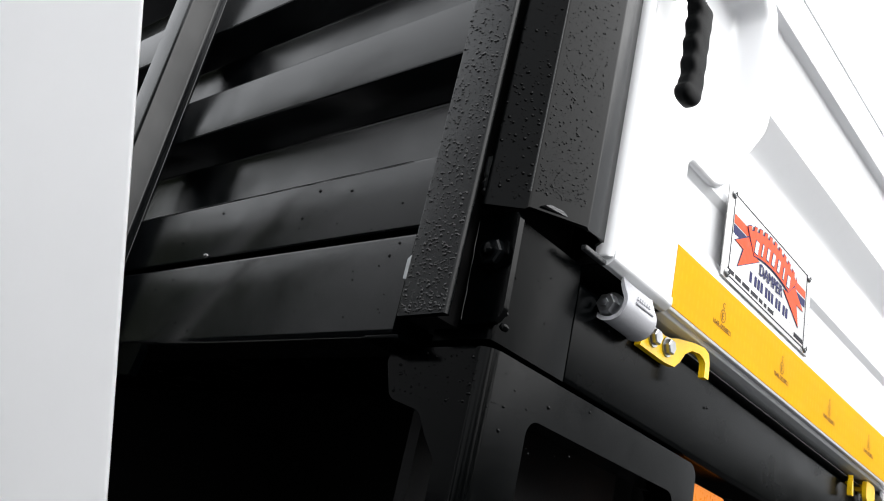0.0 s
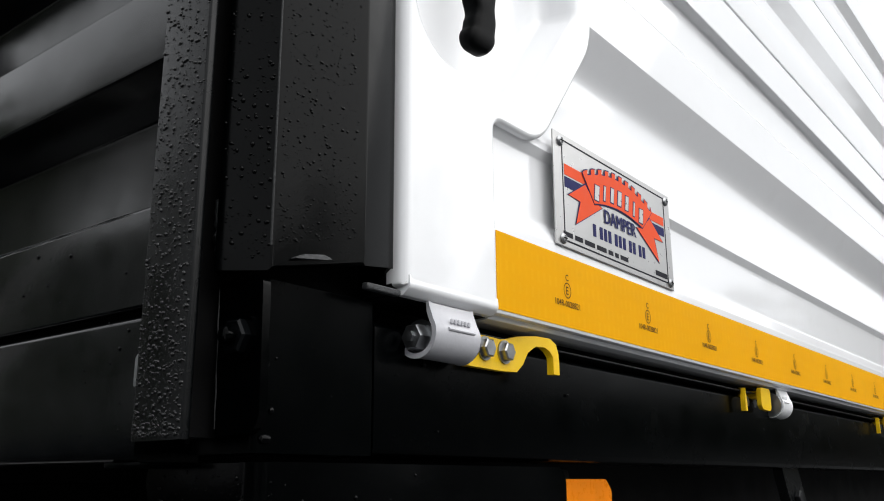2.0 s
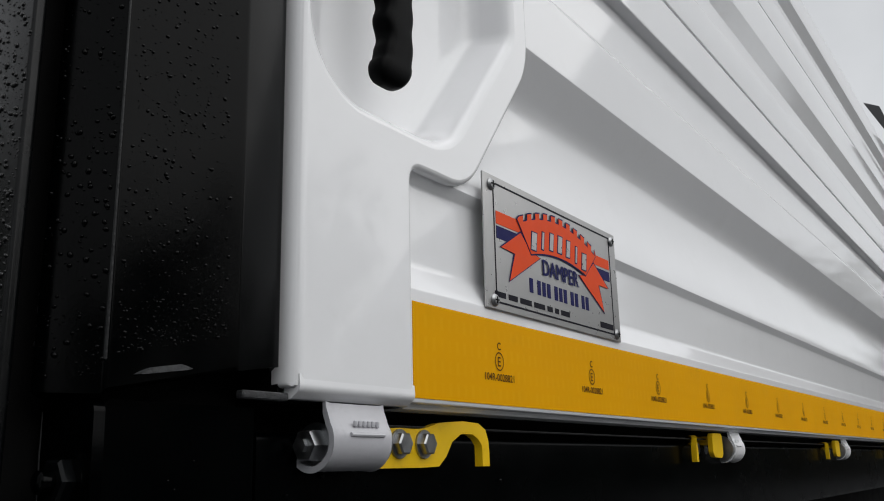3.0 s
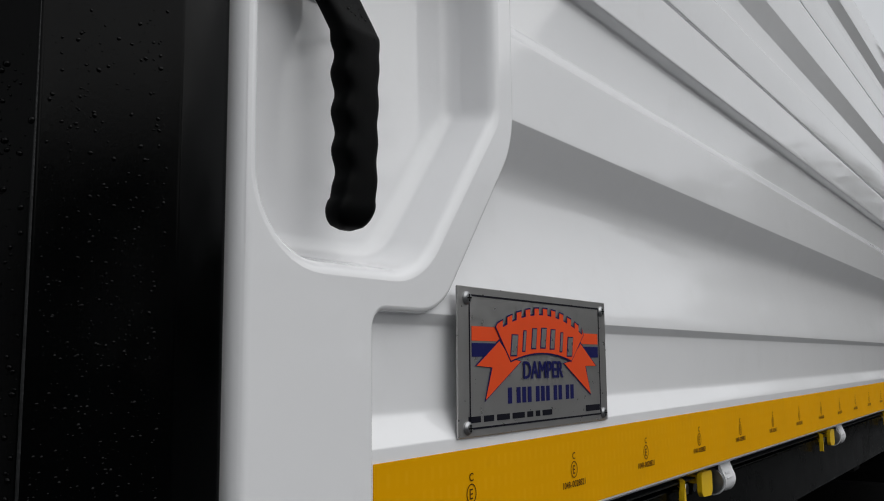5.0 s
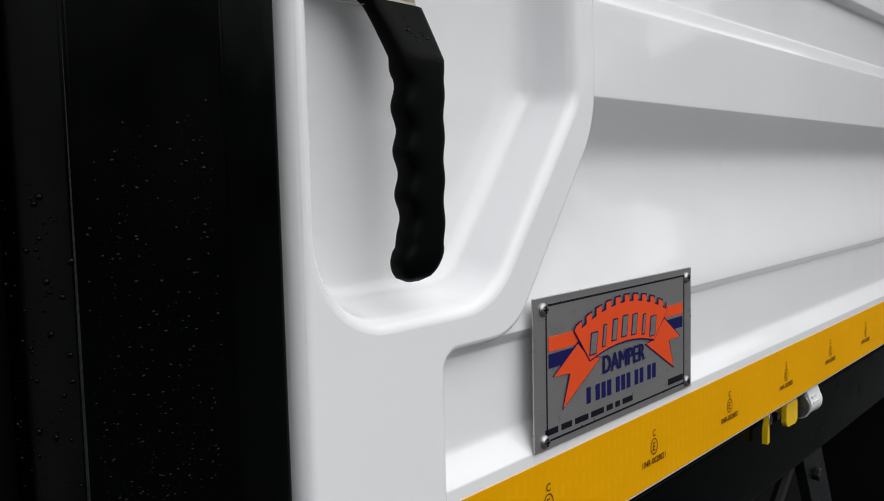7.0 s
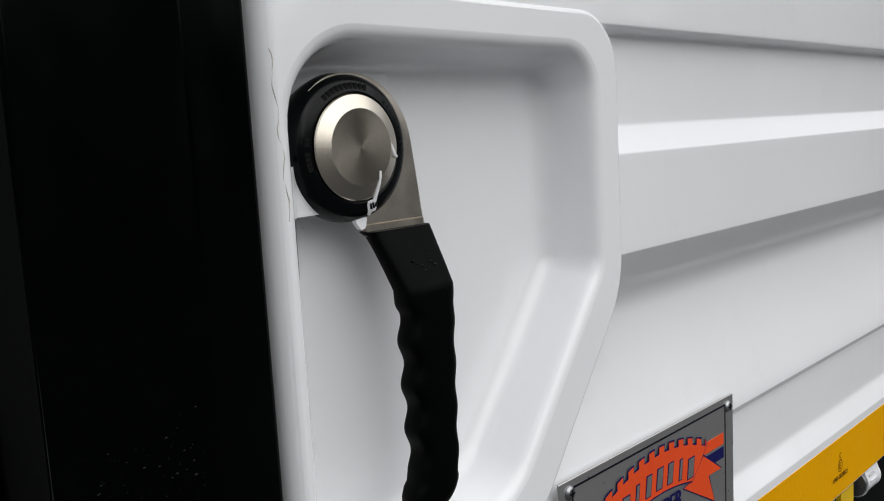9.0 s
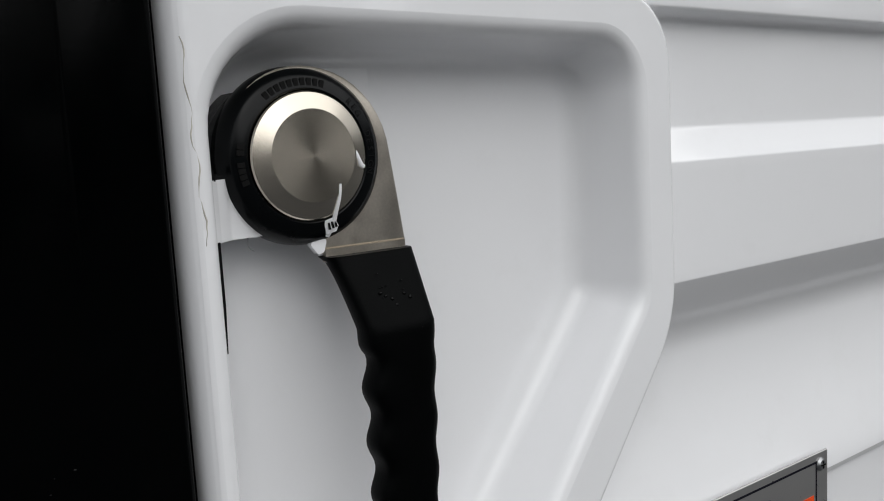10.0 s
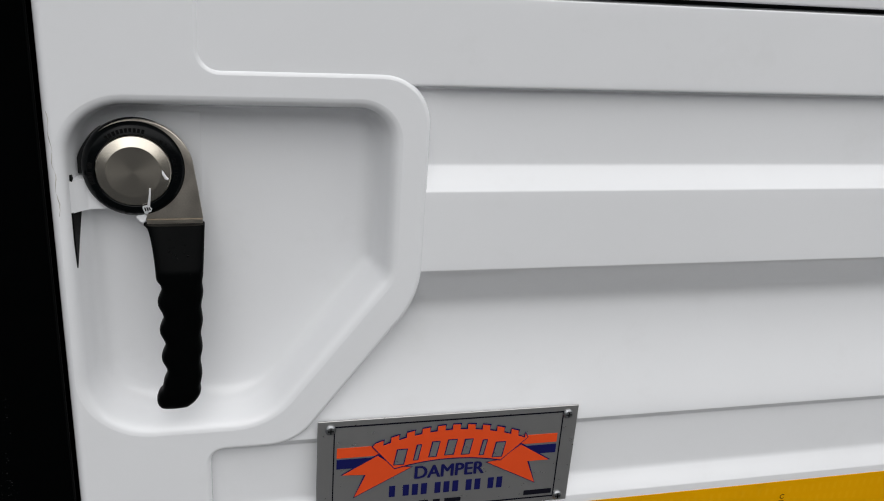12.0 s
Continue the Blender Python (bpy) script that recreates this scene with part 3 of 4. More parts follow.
# lower corner bracket: folded plate with a window, hanging under the rail
lb = thing("corner_bracket", "black folded corner bracket with a square opening, wet", "bracket", at=(0.06, 0.05, 1.0))
bm = bmesh.new()
outer = rounded([(-0.068, 0.72, 0.001), (0.219, 0.72, 0.004), (0.219, 1.050, 0.012), (-0.068, 1.050, 0.001)], 0, 6)
inner = rounded([(-0.026, 0.76, 0.01), (0.183, 0.76, 0.01), (0.183, 1.0185, 0.010), (-0.026, 1.0185, 0.012)], 0, 6)
ro = [[bm.verts.new((x, y, z)) for x, z in outer] for y in (0.0195, 0.026)]
ri = [[bm.verts.new((x, y, z)) for x, z in inner] for y in (0.0195, 0.026, 0.045)]
nn = len(outer)
for i in range(nn):
    j = (i + 1) % nn
    bm.faces.new((ro[0][i], ro[0][j], ri[0][j], ri[0][i]))
    bm.faces.new((ro[1][i], ro[1][j], ri[1][j], ri[1][i]))
    bm.faces.new((ro[0][i], ro[0][j], ro[1][j], ro[1][i]))
    bm.faces.new((ri[0][i], ri[0][j], ri[1][j], ri[1][i]))
    bm.faces.new((ri[1][i], ri[1][j], ri[2][j], ri[2][i]))
part("side_plate", bm, M_DARK_WET, lb)
fp = [(0.030, 0.72), (0.030, 1.0495), (0.106, 1.0495), (0.108, 1.040), (0.098, 1.014), (0.068, 1.006), (0.058, 0.99), (0.046, 0.975), (0.042, 0.72)]
part("front_plate", prism(fillet(fp, [0, 0, 0.002, 0.006, 0.012, 0.012, 0.01, 0.01, 0], 4, True), "x", -0.0785, -0.0725), M_DARK_WET, lb)
fold = [(-0.068 - 0.0105 * math.sin(radians(a)), 0.030 - 0.0105 * math.cos(radians(a))) for a in range(0, 91, 10)]
part("corner_fold", prism(fold + [(-0.072, 0.030), (-0.068, 0.026)], "z", 0.72, 1.0497), M_DARK_WET, lb)
part("top_fold", box((-0.072, 0.026, 1.044), (0.215, 0.075, 1.0485), 0.001), M_DARK_WET, lb)
part("inner_plate", box((-0.05, 0.09, 0.72), (0.21, 0.1, 1.04)), M_CHASSIS, lb)

# amber marker lamp behind the bracket
lamp = thing("marker_lamp", "amber side marker lamp on a black base", "lamp", at=(0.28, 0.06, 1.0))
part("lens", prism(fillet([(0.2425, 0.985), (0.3150, 0.985), (0.3180, 1.032), (0.3090, 1.0415), (0.2425, 1.0415)], [0.003, 0.006, 0.006, 0.006, 0.003], 5, True), "y", 0.034, 0.075), M_AMBER, lamp)
part("base", box((0.238, 0.075, 0.975), (0.321, 0.09, 1.05), 0.004), M_RUBBER, lamp)
# hanging straps under the rail
for k, sx in enumerate((0.70, 1.86, 3.0)):
    st = thing("support_strap", "dark grey steel strap bent under the side rail", "bracket", "straps under the rail", at=(sx, 0.05, 1.0))
    part("strap", prism(fillet([(sx + 0.056, 1.056), (sx + 0.120, 1.056), (sx + 0.190, 0.93), (sx + 0.125, 0.93)], 0.006, 3, True), "y", 0.03, 0.042), M_POST, st)
    part("strap_bolt", hexagon((sx + 0.105, 0.03, 1.02), 0.008, -0.006), M_EDGE, st)

# ---- lower side board ----
board = thing("side_board", "white painted ribbed drop side board with latch pocket", "side board", at=(2.0, 0.02, 1.146))


def corrugation(z_shift=0.0, lower=True):
    def depth(f):
        """How deep the hollow lies, f of the way down from its upper edge: a steep roof, then a long shallow curve."""
        if f < 0.26:
            return 0.024 * f / 0.26
        return 0.0035 + 0.0205 * max(0.0, math.cos(math.pi / 2 * (f - 0.26) / 0.74)) ** 1.2
    smooth = [sum(depth(min(1.0, max(0.0, f + d * (0.06 if f > 0.06 else f) / 3))) for d in range(-3, 4)) / 7 for f in [k / 36 for k in range(36, -1, -1)]]
    hollow = [(y, 1.4253 - 0.1388 * (36 - k) / 36) for k, y in enumerate(smooth)]
    p = [(0.032, 1.1475), (0.0, 1.1475), (0.0, 1.2125), (0.0095, 1.2290), (0.0095, 1.2795), *hollow, (0.0, 1.4858), (0.0115, 1.5025), (0.0115, 1.557), (0.0, 1.5605), (0.0, 1.6200), (0.034, 1.6200)]
    r = [0, 0.003, 0.003, 0.010, 0.003, 0.001] + [0] * 35 + [0.002, 0.003, 0.005, 0.003, 0.002, 0.001, 0]
    if not lower:
        p = [(0.034, 1.6242), (0.0, 1.6242), (0.0, 1.68), (0.013, 1.695), (0.013, 1.733), (0.0, 1.764), (0.0, 1.8400), (0.034, 1.8400)]
        r = [0, 0.002, 0.005, 0.008, 0.003, 0.003, 0.001, 0]
    return fillet(p, r, 4, True)



# ribbed sheet: fine near the pocket, where it is cut back behind the latch frame
POCKET = [(0.0200, 1.3075, 0.044), (0.1452, 1.3078, 0.050), (0.2328, 1.4215, 0.024), (0.2328, 1.5460, 0.025), (0.0200, 1.5465, 0.038)]
HOLE = rounded(POCKET, -0.008)


def inside(x, z, poly):
    c = False
    for (x1, z1), (x2, z2) in zip(poly, poly[1:] + poly[:1]):
        if (z1 > z) != (z2 > z) and x < (x2 - x1) * (z - z1) / (z2 - z1) + x1:
            c = not c
    return c


front = corrugation()[1:-1]
fine = [front[0]]
for (y1, z1), (y2, z2) in zip(front, front[1:]):
    n_s = max(1, int(abs(z2 - z1) / 0.004))
    fine += [(y1 + (y2 - y1) * k / n_s, z1 + (z2 - z1) * k / n_s) for k in range(1, n_s + 1)]
xs = [0.028 + 0.004 * k for k in range(59)] + [0.3, 0.5, 1.0, 2.0, 3.0, LENGTH]
rp = bmesh.new()
add_loops(rp, [[(x, 0.075 if inside(x, z, HOLE) else y, z) for y, z in fine] + [(x, 0.078, fine[-1][1]), (x, 0.078, fine[0][1])] for x in xs], True, True)
part("ribbed_panel", rp, M_WHITE, board, sharp=28)

# pressed latch frame: strip along the front edge with a lobe round the pocket
FRAME = [(0.0106, 1.1515, 0.002), (0.1035, 1.1505, 0.004), (0.1035, 1.2865, 0.0105), (0.166, 1.2865, 0.042), (0.2562, 1.4060, 0.070), (0.2562, 1.5675, 0.034), (0.1045, 1.5675, 0.013),
         (0.1045, 1.6195, 0.004), (0.0106, 1.6195, 0.002)]
fb = bmesh.new()


def ring_at(corners, inset, y):
    return [(x, y, z) for x, z in rounded(corners, inset)]


lip = add_loops(fb, [ring_at(FRAME, -0.0008, FACE + 0.015), ring_at(FRAME, -0.0006, FACE + 0.0030), ring_at(FRAME, 0.0002, FACE + 0.0012), ring_at(FRAME, 0.0014, FACE + 0.0003), ring_at(FRAME, 0.0026, FACE)])
FLOOR = 0.034
pock = add_loops(fb, [ring_at(POCKET, -0.0052, FACE), ring_at(POCKET, -0.0030, FACE + 0.0004), ring_at(POCKET, -0.0010, FACE + 0.0015), ring_at(POCKET, 0.0007, FACE + 0.0034), ring_at(POCKET, 0.0018, FACE + 0.0062), ring_at(POCKET, 0.0026, FACE + 0.0095),
                      ring_at(POCKET, 0.0058, 0.0215), ring_at(POCKET, 0.0075, 0.0265), ring_at(POCKET, 0.0098, 0.0300), ring_at(POCKET, 0.0130, 0.0325), ring_at(POCKET, 0.0165, 0.0337), ring_at(POCKET, 0.0205, FLOOR)], close_last=True)
fb.edges.ensure_lookup_table()
fill = []
for loop_v in (lip[-1], pock[0]):
    for a, b in zip(loop_v, loop_v[1:] + loop_v[:1]):
        e = fb.edges.get((a, b))
        if e is not None:
            fill.append(e)
face = bmesh.ops.triangle_fill(fb, edges=fill, use_beauty=True, use_dissolve=False)
bmesh.ops.split(fb, geom=[g for g in face["geom"] if isinstance(g, bmesh.types.BMFace)])
ROLL = 0.0162
for k in range(5):
    bmesh.ops.bisect_plane(fb, geom=fb.verts[:] + fb.edges[:] + fb.faces[:], plane_co=(ROLL - 0.0011 * k, 0, 0), plane_no=(1, 0, 0))
for v in fb.verts:
    if v.co.x < ROLL and v.co.y < 0.012:
        q = min(1.0, (ROLL - v.co.x) / 0.0064)
        v.co.y = max(v.co.y, FACE + 0.0090 * (1 - math.sqrt(1 - q * q)))
part("latch_frame", fb, M_WHITE, board, "white pressed frame round the recessed latch pocket", sharp=40)
part("bottom_lip", prism(fillet([(FACE + 0.0002, 1.1570), (FACE - 0.0004, 1.1500), (0.0040, 1.1455), (0.0085, 1.1455), (0.0085, 1.1570)], [0, 0.0045, 0.0025, 0, 0], 6, True), "x", 0.0135, 0.1040), M_WHITE, board)
# weld grey instead of white: the shade below the pillar is in its colour
part("corner_lip", box((-0.0170, 0.0035, 1.1442), (0.0120, 0.0085, 1.1482), 0.0015, 3), M_WELD, board, "stub of the folded bottom edge, greyed for the pillar's shade")
# black sheet added for the shade under the white board
part("underside_shade", box((0.0120, 0.0086, 1.1452), (0.1030, 0.078, 1.1470)), M_CHASSIS, board)
part("under_return", prism(fillet([(0.004, 1.1490), (0.007, 1.1447), (0.016, 1.1440), (0.034, 1.1450), (0.034, 1.1490)], [0, 0.002, 0.003, 0, 0], 4, True), "x", 0.1037, LENGTH), M_WHITE, board)
# black filler added for the shade behind the front fold
part("edge_shade", box((0.0100, 0.0095, 1.1465), (0.0130, 0.078, 1.615)), M_CHASSIS, board, "black strip standing in for the shade behind the front fold")
part("top_seal", box((0.02, 0.020, 1.60), (LENGTH, 0.07, 1.645), 0.002), M_RUBBER, board, "black rubber seal along the top edge")
part("latch_shelf", prism(fillet([(0.0150, 0.0015), (0.0195, 0.0020), (0.0250, 0.0085), (0.0312, 0.0140), (0.0640, 0.0180), (0.0640, 0.033), (0.0150, 0.033)], [0, 0.004, 0.006, 0.004, 0, 0, 0], 5, True), "z", 1.4715, 1.4932), M_WHITE, board)
# long dark opening in the pocket's front wall, narrowing downwards from under the shelf
sb = bmesh.new()
SLOT = [(0.0045, 1.4720), (0.0130, 1.4720), (0.0215, 1.4720), (0.0140, 1.4520), (0.0085, 1.4360), (0.0060, 1.4330), (0.0045, 1.4500)]
add_loops(sb, [[(0.0222 + 0.24 * max(0.0, y - 0.008) + off, y, z) for y, z in SLOT] for off in (-0.0008, 0.0006)], True, True)
part("latch_slot", sb, M_CHASSIS, board, "narrow dark slot")
part("shelf_notch", prism([(0.0190, 1.4928), (0.0236, 1.4928), (0.0232, 1.4965), (0.0212, 1.4980)], "y", 0.0060, 0.0145), M_CHASSIS, board, "small dark notch over the shelf")
# thicker patch of the pressed pocket floor behind the latch
part("floor_pad", prism(rounded([(0.044, 1.4640, 0.004), (0.1035, 1.4640, 0.006), (0.1035, 1.5350, 0.002), (0.062, 1.5350, 0.010)], 0, 5), "y", FLOOR - 0.0018, FLOOR + 0.001), M_WHITE, board)
# hairline crack in the thick paint along the front strip
crack = []
c_rnd = random.Random(21)
for k in range(34):
    f = k / 33
    cx = 0.0132 + 0.0028 * f + 0.0006 * math.sin(f * 23) + c_rnd.uniform(-0.0002, 0.0002)
    q = max(0.0, (ROLL - cx) / 0.0064)
    crack.append((cx, FACE + 0.0090 * (1 - math.sqrt(1 - q * q)) + 0.0001, 1.540 - 0.068 * f))
part("paint_crack", tube(crack, lambda f: 0.00020 + 0.00010 * math.sin(f * 31), 6), M_CRACK, board, "fine grey crack in the white paint")

# ---- upper side board ----
upper = thing("upper_side_board", "white painted ribbed upper side board", "side board", at=(2.0, 0.02, 1.632))
part("ribbed_panel", prism(corrugation(lower=False), "x", 0.0, LENGTH), M_WHITE, upper, sharp=40, plane=0.03)
top_board = thing("upper_side_board", "white painted plain top side board", "side board", at=(2.0, 0.02, 1.842))
part("ribbed_panel", prism(fillet([(0.034, 1.8418), (0.0, 1.8418), (0.0, 1.90), (0.013, 1.915), (0.013, 1.948), (0.0, 1.968), (0.0, 2.03), (0.034, 2.03)], [0, 0.001, 0.005, 0.008, 0.003, 0.003, 0.004, 0], 4, True),
                           "x", 0.0, LENGTH), M_WHITE, top_board, sharp=40, plane=0.03)
part("top_seal", box((0.02, 0.030, 1.81), (LENGTH, 0.07, 1.86), 0.002), M_RUBBER, top_board, "black rubber seal behind the joint")
# the other sides close the body
fs = thing("far_side_board", "plain white far side board", "side board", at=(2.0, WIDTH, 1.14))
part("board", box((0, WIDTH - 0.035, 1.14), (LENGTH, WIDTH, 2.03), 0.004), M_WHITE, fs)
tg = thing("tailgate", "plain white steel tailgate at the rear", "tailgate", at=(LENGTH, 1.0, 1.14))
part("gate", box((LENGTH + 0.002, 0.0, 1.14), (LENGTH + 0.04, WIDTH, 2.03), 0.004), M_WHITE, tg)

# ---- latch handle ----
KX, KY, KZ = 0.0613, 0.0125, 1.4995
latch = thing("latch_handle", "steel latch with black moulded grip in the white pocket", "handle", at=(KX, KY, KZ))
part("spindle", lathe([(0.02, 0.036), (0.02, 0.012)], (KX, 0, KZ), n=24), M_CHASSIS, latch)
ring = part("ring", lathe([(0.0255, 0.014), (0.0322, 0.0115), (0.0334, 0.0065), (0.0331, 0.0030), (0.0319, -0.0006), (0.0302, -0.0024), (0.0286, -0.0034), (0.0247, -0.0043), (0.0242, -0.0040), (0.0240, -0.0020)], (KX, KY, KZ), n=72, ends=False), M_RING, latch,
            "black moulded ring with raised writing")
part("cap", lathe([(0.0238, -0.0030), (0.0236, -0.0046), (0.0231, -0.0052), (0.0170, -0.0080), (0.0166, -0.0080), (0.0100, -0.0080), (0.0003, -0.0080)], (KX, KY, KZ), n=96), M_TURNED, latch,
     "turned stainless cap", sharp=10)


def on_ring(text_or_bars, a0, a1, name):
    bm = bmesh.new()
    items = text_or_bars
    for k, ch in enumerate(items):
        a = radians(a0 + (a1 - a0) * (k + 0.5) / len(items))
        if ch == " ":
            continue
        r = 0.0252
        if ch == "|":
            u, w = Vector((-math.sin(a), math.cos(a))), Vector((math.cos(a), math.sin(a)))
            c = Vector((KX, KZ)) + w * (r + 0.0017)
            quad = [c + u * sx * 0.0009 + w * sw * 0.0014 for sx, sw in ((-1, -1), (1, -1), (1, 1), (-1, 1))]
            part("name_mark", flat([[tuple(q) for q in quad]], KY - 0.0037, 0.0004), M_RING_TEXT, ring)
        else:
            lettering(ch, 0.0036, KX + r * math.cos(a), KZ + r * math.sin(a), KY - 0.0042, turn=a - math.pi / 2, bm=bm)
    if bm.verts:
        part(name, bm, M_RING_TEXT, ring)


on_ring("||||||||||", 128, 72, "name_marks")
on_ring("REG. DESIGN", 50, -18, "ring_writing")
on_ring("|||| ||", 200, 168, "name_marks")
# white paint over the foot of the ring
wipe = [(KX + r * math.cos(radians(a)), KZ + r * math.sin(radians(a))) for r, a in ((0.0246, -80), (0.0262, -81), (0.0300, -80), (0.0302, -72), (0.0285, -69), (0.0262, -70), (0.0247, -69))]
wp = bmesh.new()
add_loops(wp, [[(x, KY + y0 + 0.22 * max(0.0, math.hypot(x - KX, z - KZ) - 0.0247), z) for x, z in wipe] for y0 in (-0.0038, -0.00465)], True, True)
# dark crescent painting the shade in the gap left of the knob
gap = [(0.0326 + 0.0038 * min(1, max(0, q - 132) / 40), q) for q in range(132, 189, 4)] + [(0.0318, q) for q in range(188, 131, -4)]
part("gap_shade", prism([(KX + r * math.cos(radians(q)), max(1.4936, KZ + r * math.sin(radians(q)))) for r, q in gap], "y", 0.0200, 0.0330), M_EDGE, latch, "dark crescent standing in for the shaded gap beside the knob")
part("paint_wipe", wp, M_WHITE, ring, "thin wipe of white paint")
for k, a in enumerate((-77.5, -74.5, -71.5)):
    ca, sa = math.cos(radians(a)), math.sin(radians(a))
    part("worn_letter", prism([(KX + r * ca + w * -sa, KZ + r * sa + w * ca) for r, w in ((0.0258, -0.0003), (0.0258, 0.0003), (0.0284, 0.0003), (0.0284, -0.0003))], "y", KY - 0.0049, KY - 0.0038), M_RING, ring)
# steel lever plate below and beside the knob
lv = bmesh.new()


def lever_r(a):
    """The lever's rim comes out from behind the ring little by little."""
    return 0.0322 + 0.0012 * min(1.0, (136 - a) / 60) + 0.0044 * max(0.0, (75 - a) / 75)


plate_pts = [(KX + lever_r(a) * math.cos(radians(a)), KZ + lever_r(a) * math.sin(radians(a))) for a in range(136, -1, -8)] + [(0.1012, 1.485), (0.1040, 1.4640), (0.0640, 1.4640), (0.0600, 1.4700), (0.045, 1.478)]
add_loops(lv, [[(x, KY + 0.0035, z) for x, z in plate_pts], [(x, KY + 0.0005, z) for x, z in plate_pts], [(x + (KX - x) * 0.02, KY, z + (KZ - z) * 0.02) for x, z in plate_pts]], True, True)
part("lever", lv, M_STEEL, latch, "brushed stainless lever")
part("lever_bend", prism(fillet([(KY - 0.0003, 1.4640), (KY - 0.0003, 1.4590), (KY + 0.0025, 1.4590), (KY + 0.0025, 1.4640)], [0, 0, 0, 0], 4, True), "x", 0.0672, 0.1036), M_STEEL, latch)
# thin white tube from the cap down over the ring, thicker towards its foot
RUN = [(0.0098, -0.0080, -0.0109), (0.0096, -0.0079, -0.0135), (0.0093, -0.0072, -0.0165), (0.0086, -0.0055, -0.0210), (0.0081, -0.0043, -0.0245), (0.0072, -0.0032, -0.0275), (0.0062, -0.0014, -0.0302)]
part("white_run", tube([(KX + a, KY + b, KZ + c) for a, b, c in RUN], lambda f: 0.0005 + 0.0007 * f, 8), M_WHITE, latch, "thin white run over the knob")
part("paint_blob", prism(fillet([(KX - 0.0012, 1.4672), (KX + 0.0066, 1.4684), (KX + 0.0050, 1.4632), (KX + 0.0026, 1.4622)], 0.0012, 4, True), "y", KY - 0.0008, KY + 0.0020), M_WHITE, latch, "dried drop of white paint")
SPLASH = [(0.0172, -0.0070, 0.0026), (0.0184, -0.0070, -0.0010), (0.0200, -0.0066, -0.0044), (0.0214, -0.0063, -0.0052)]
part("paint_splash", tube([(KX + a, KY + b, KZ + c) for a, b, c in SPLASH], lambda f: 0.0004 + 0.0016 * f * (1.3 - f), 8), M_WHITE, latch, "splash of white paint on the cap")


def grip_mesh():
    bm = bmesh.new()
    loops = []
    z_top, z_tip = 1.4612, 1.3262
    steps = 64
    for k in range(steps + 1):
        f = k / steps
        z = z_top + (z_tip - z_top) * f
        # edges in x, with finger hollows on both sides
        left = 0.0650 + 0.0070 * min(1, f / 0.20) ** 0.45 + 0.0014 * min(1, max(0, f - 0.2) / 0.6)
        right = 0.1050 - 0.0024 * min(1, f / 0.3) - 0.0042 * max(0, f - 0.25) / 0.75
        if f > 0.24:
            g = (f - 0.24) / 0.62
            fade = min(1, (f - 0.24) / 0.04) * (1 if f < 0.88 else 0)
            left += fade * (0.0016 - 0.0016 * math.cos(2 * math.pi * (g * 4.0 + 0.1)))
            right += fade * 0.0006 * math.cos(2 * math.pi * (g * 4.0 + 0.4))
        if f > 0.85:
            left -= 0.0042 * math.sin(min(1, (f - 0.85) / 0.08) * math.pi / 2)
        # depth: leans outwards from the lever, then hangs straight
        y_mid = 0.0125 - 0.0140 * min(1, f / 0.205) - 0.0008 * f
        half = 0.0062 + 0.0016 * math.sin(min(1, f / 0.3) * math.pi / 2)
        if f > 0.90:
            q = (f - 0.90) / 0.10
            sh = math.sqrt(max(0.0, 1 - q * q))
            mid = (left + right) / 2 - 0.004 * q
            hw = (right - left) / 2 * (0.28 + 0.72 * sh)
            left, right, half = mid - hw, mid + hw, half * (0.25 + 0.75 * sh)
        mid, hw = (left + right) / 2, (right - left) / 2
        lp = []
        for a in range(24):
            t = 2 * math.pi * a / 24
            c, s = math.cos(t), math.sin(t)
            e = 0.55
            lp.append((mid + hw * math.copysign(abs(c) ** e, c), y_mid + half * math.copysign(abs(s) ** e, s), z))
        loops.append(lp)
    add_loops(bm, loops, True, True)
    return bm


part("grip", grip_mesh(), M_GRIP, latch, "black grip with finger hollows", sharp=50)

# ---- maker's plate ----
PX, PZ, PW, PH, PY = 0.1823, 1.2115, 0.2124, 0.0926, -0.0020
plate = thing("maker_plate", "screwed-on aluminium maker's plate with red and navy print", "sign plate", at=(PX + PW / 2, PY, PZ))
part("sheet", box((PX, PY, PZ), (PX + PW, PY + 0.0016, PZ + PH), 0.0004, 1), M_ALU, plate)


def on_plate(points):
    return [(PX + PW * u / 217, PZ + v / 1000) for u, v in points]


def bar(u0, v0, u1, v1):
    return on_plate([(u0, v0), (u1, v0), (u1, v1), (u0, v1)])


border = [bar(13, 86.6, 204, 87.8), bar(13, 4.6, 204, 5.8), bar(12.6, 4.6, 13.6, 87.8), bar(203.4, 4.6, 204.4, 87.8)]
for q in border:
    part("border_line", flat([q], PY, 0.0003), M_BLACK_INK, plate)
for q in (bar(15.5, 59, 60, 68), bar(160, 59, 201, 67.2)):
    part("red_stripe", flat([q], PY, 0.0003), M_RED, plate)
for q in (bar(15.5, 49, 60, 57.6), bar(160, 48.8, 201, 57)):
    part("navy_stripe", flat([q], PY, 0.0003), M_BLUE, plate)
# ribbon tails and the arched battlement banner, each with a dark outline under it
TAIL_L = [(20.4, 43.4), (39.4, 42.2), (30.7, 22.1), (76.3, 46.0), (62, 48), (48.4, 59)]
TAIL_R = [(195.7, 42.3), (176.6, 42.4), (184.9, 21.3), (141.2, 44.5), (152, 46), (169.4, 59)]


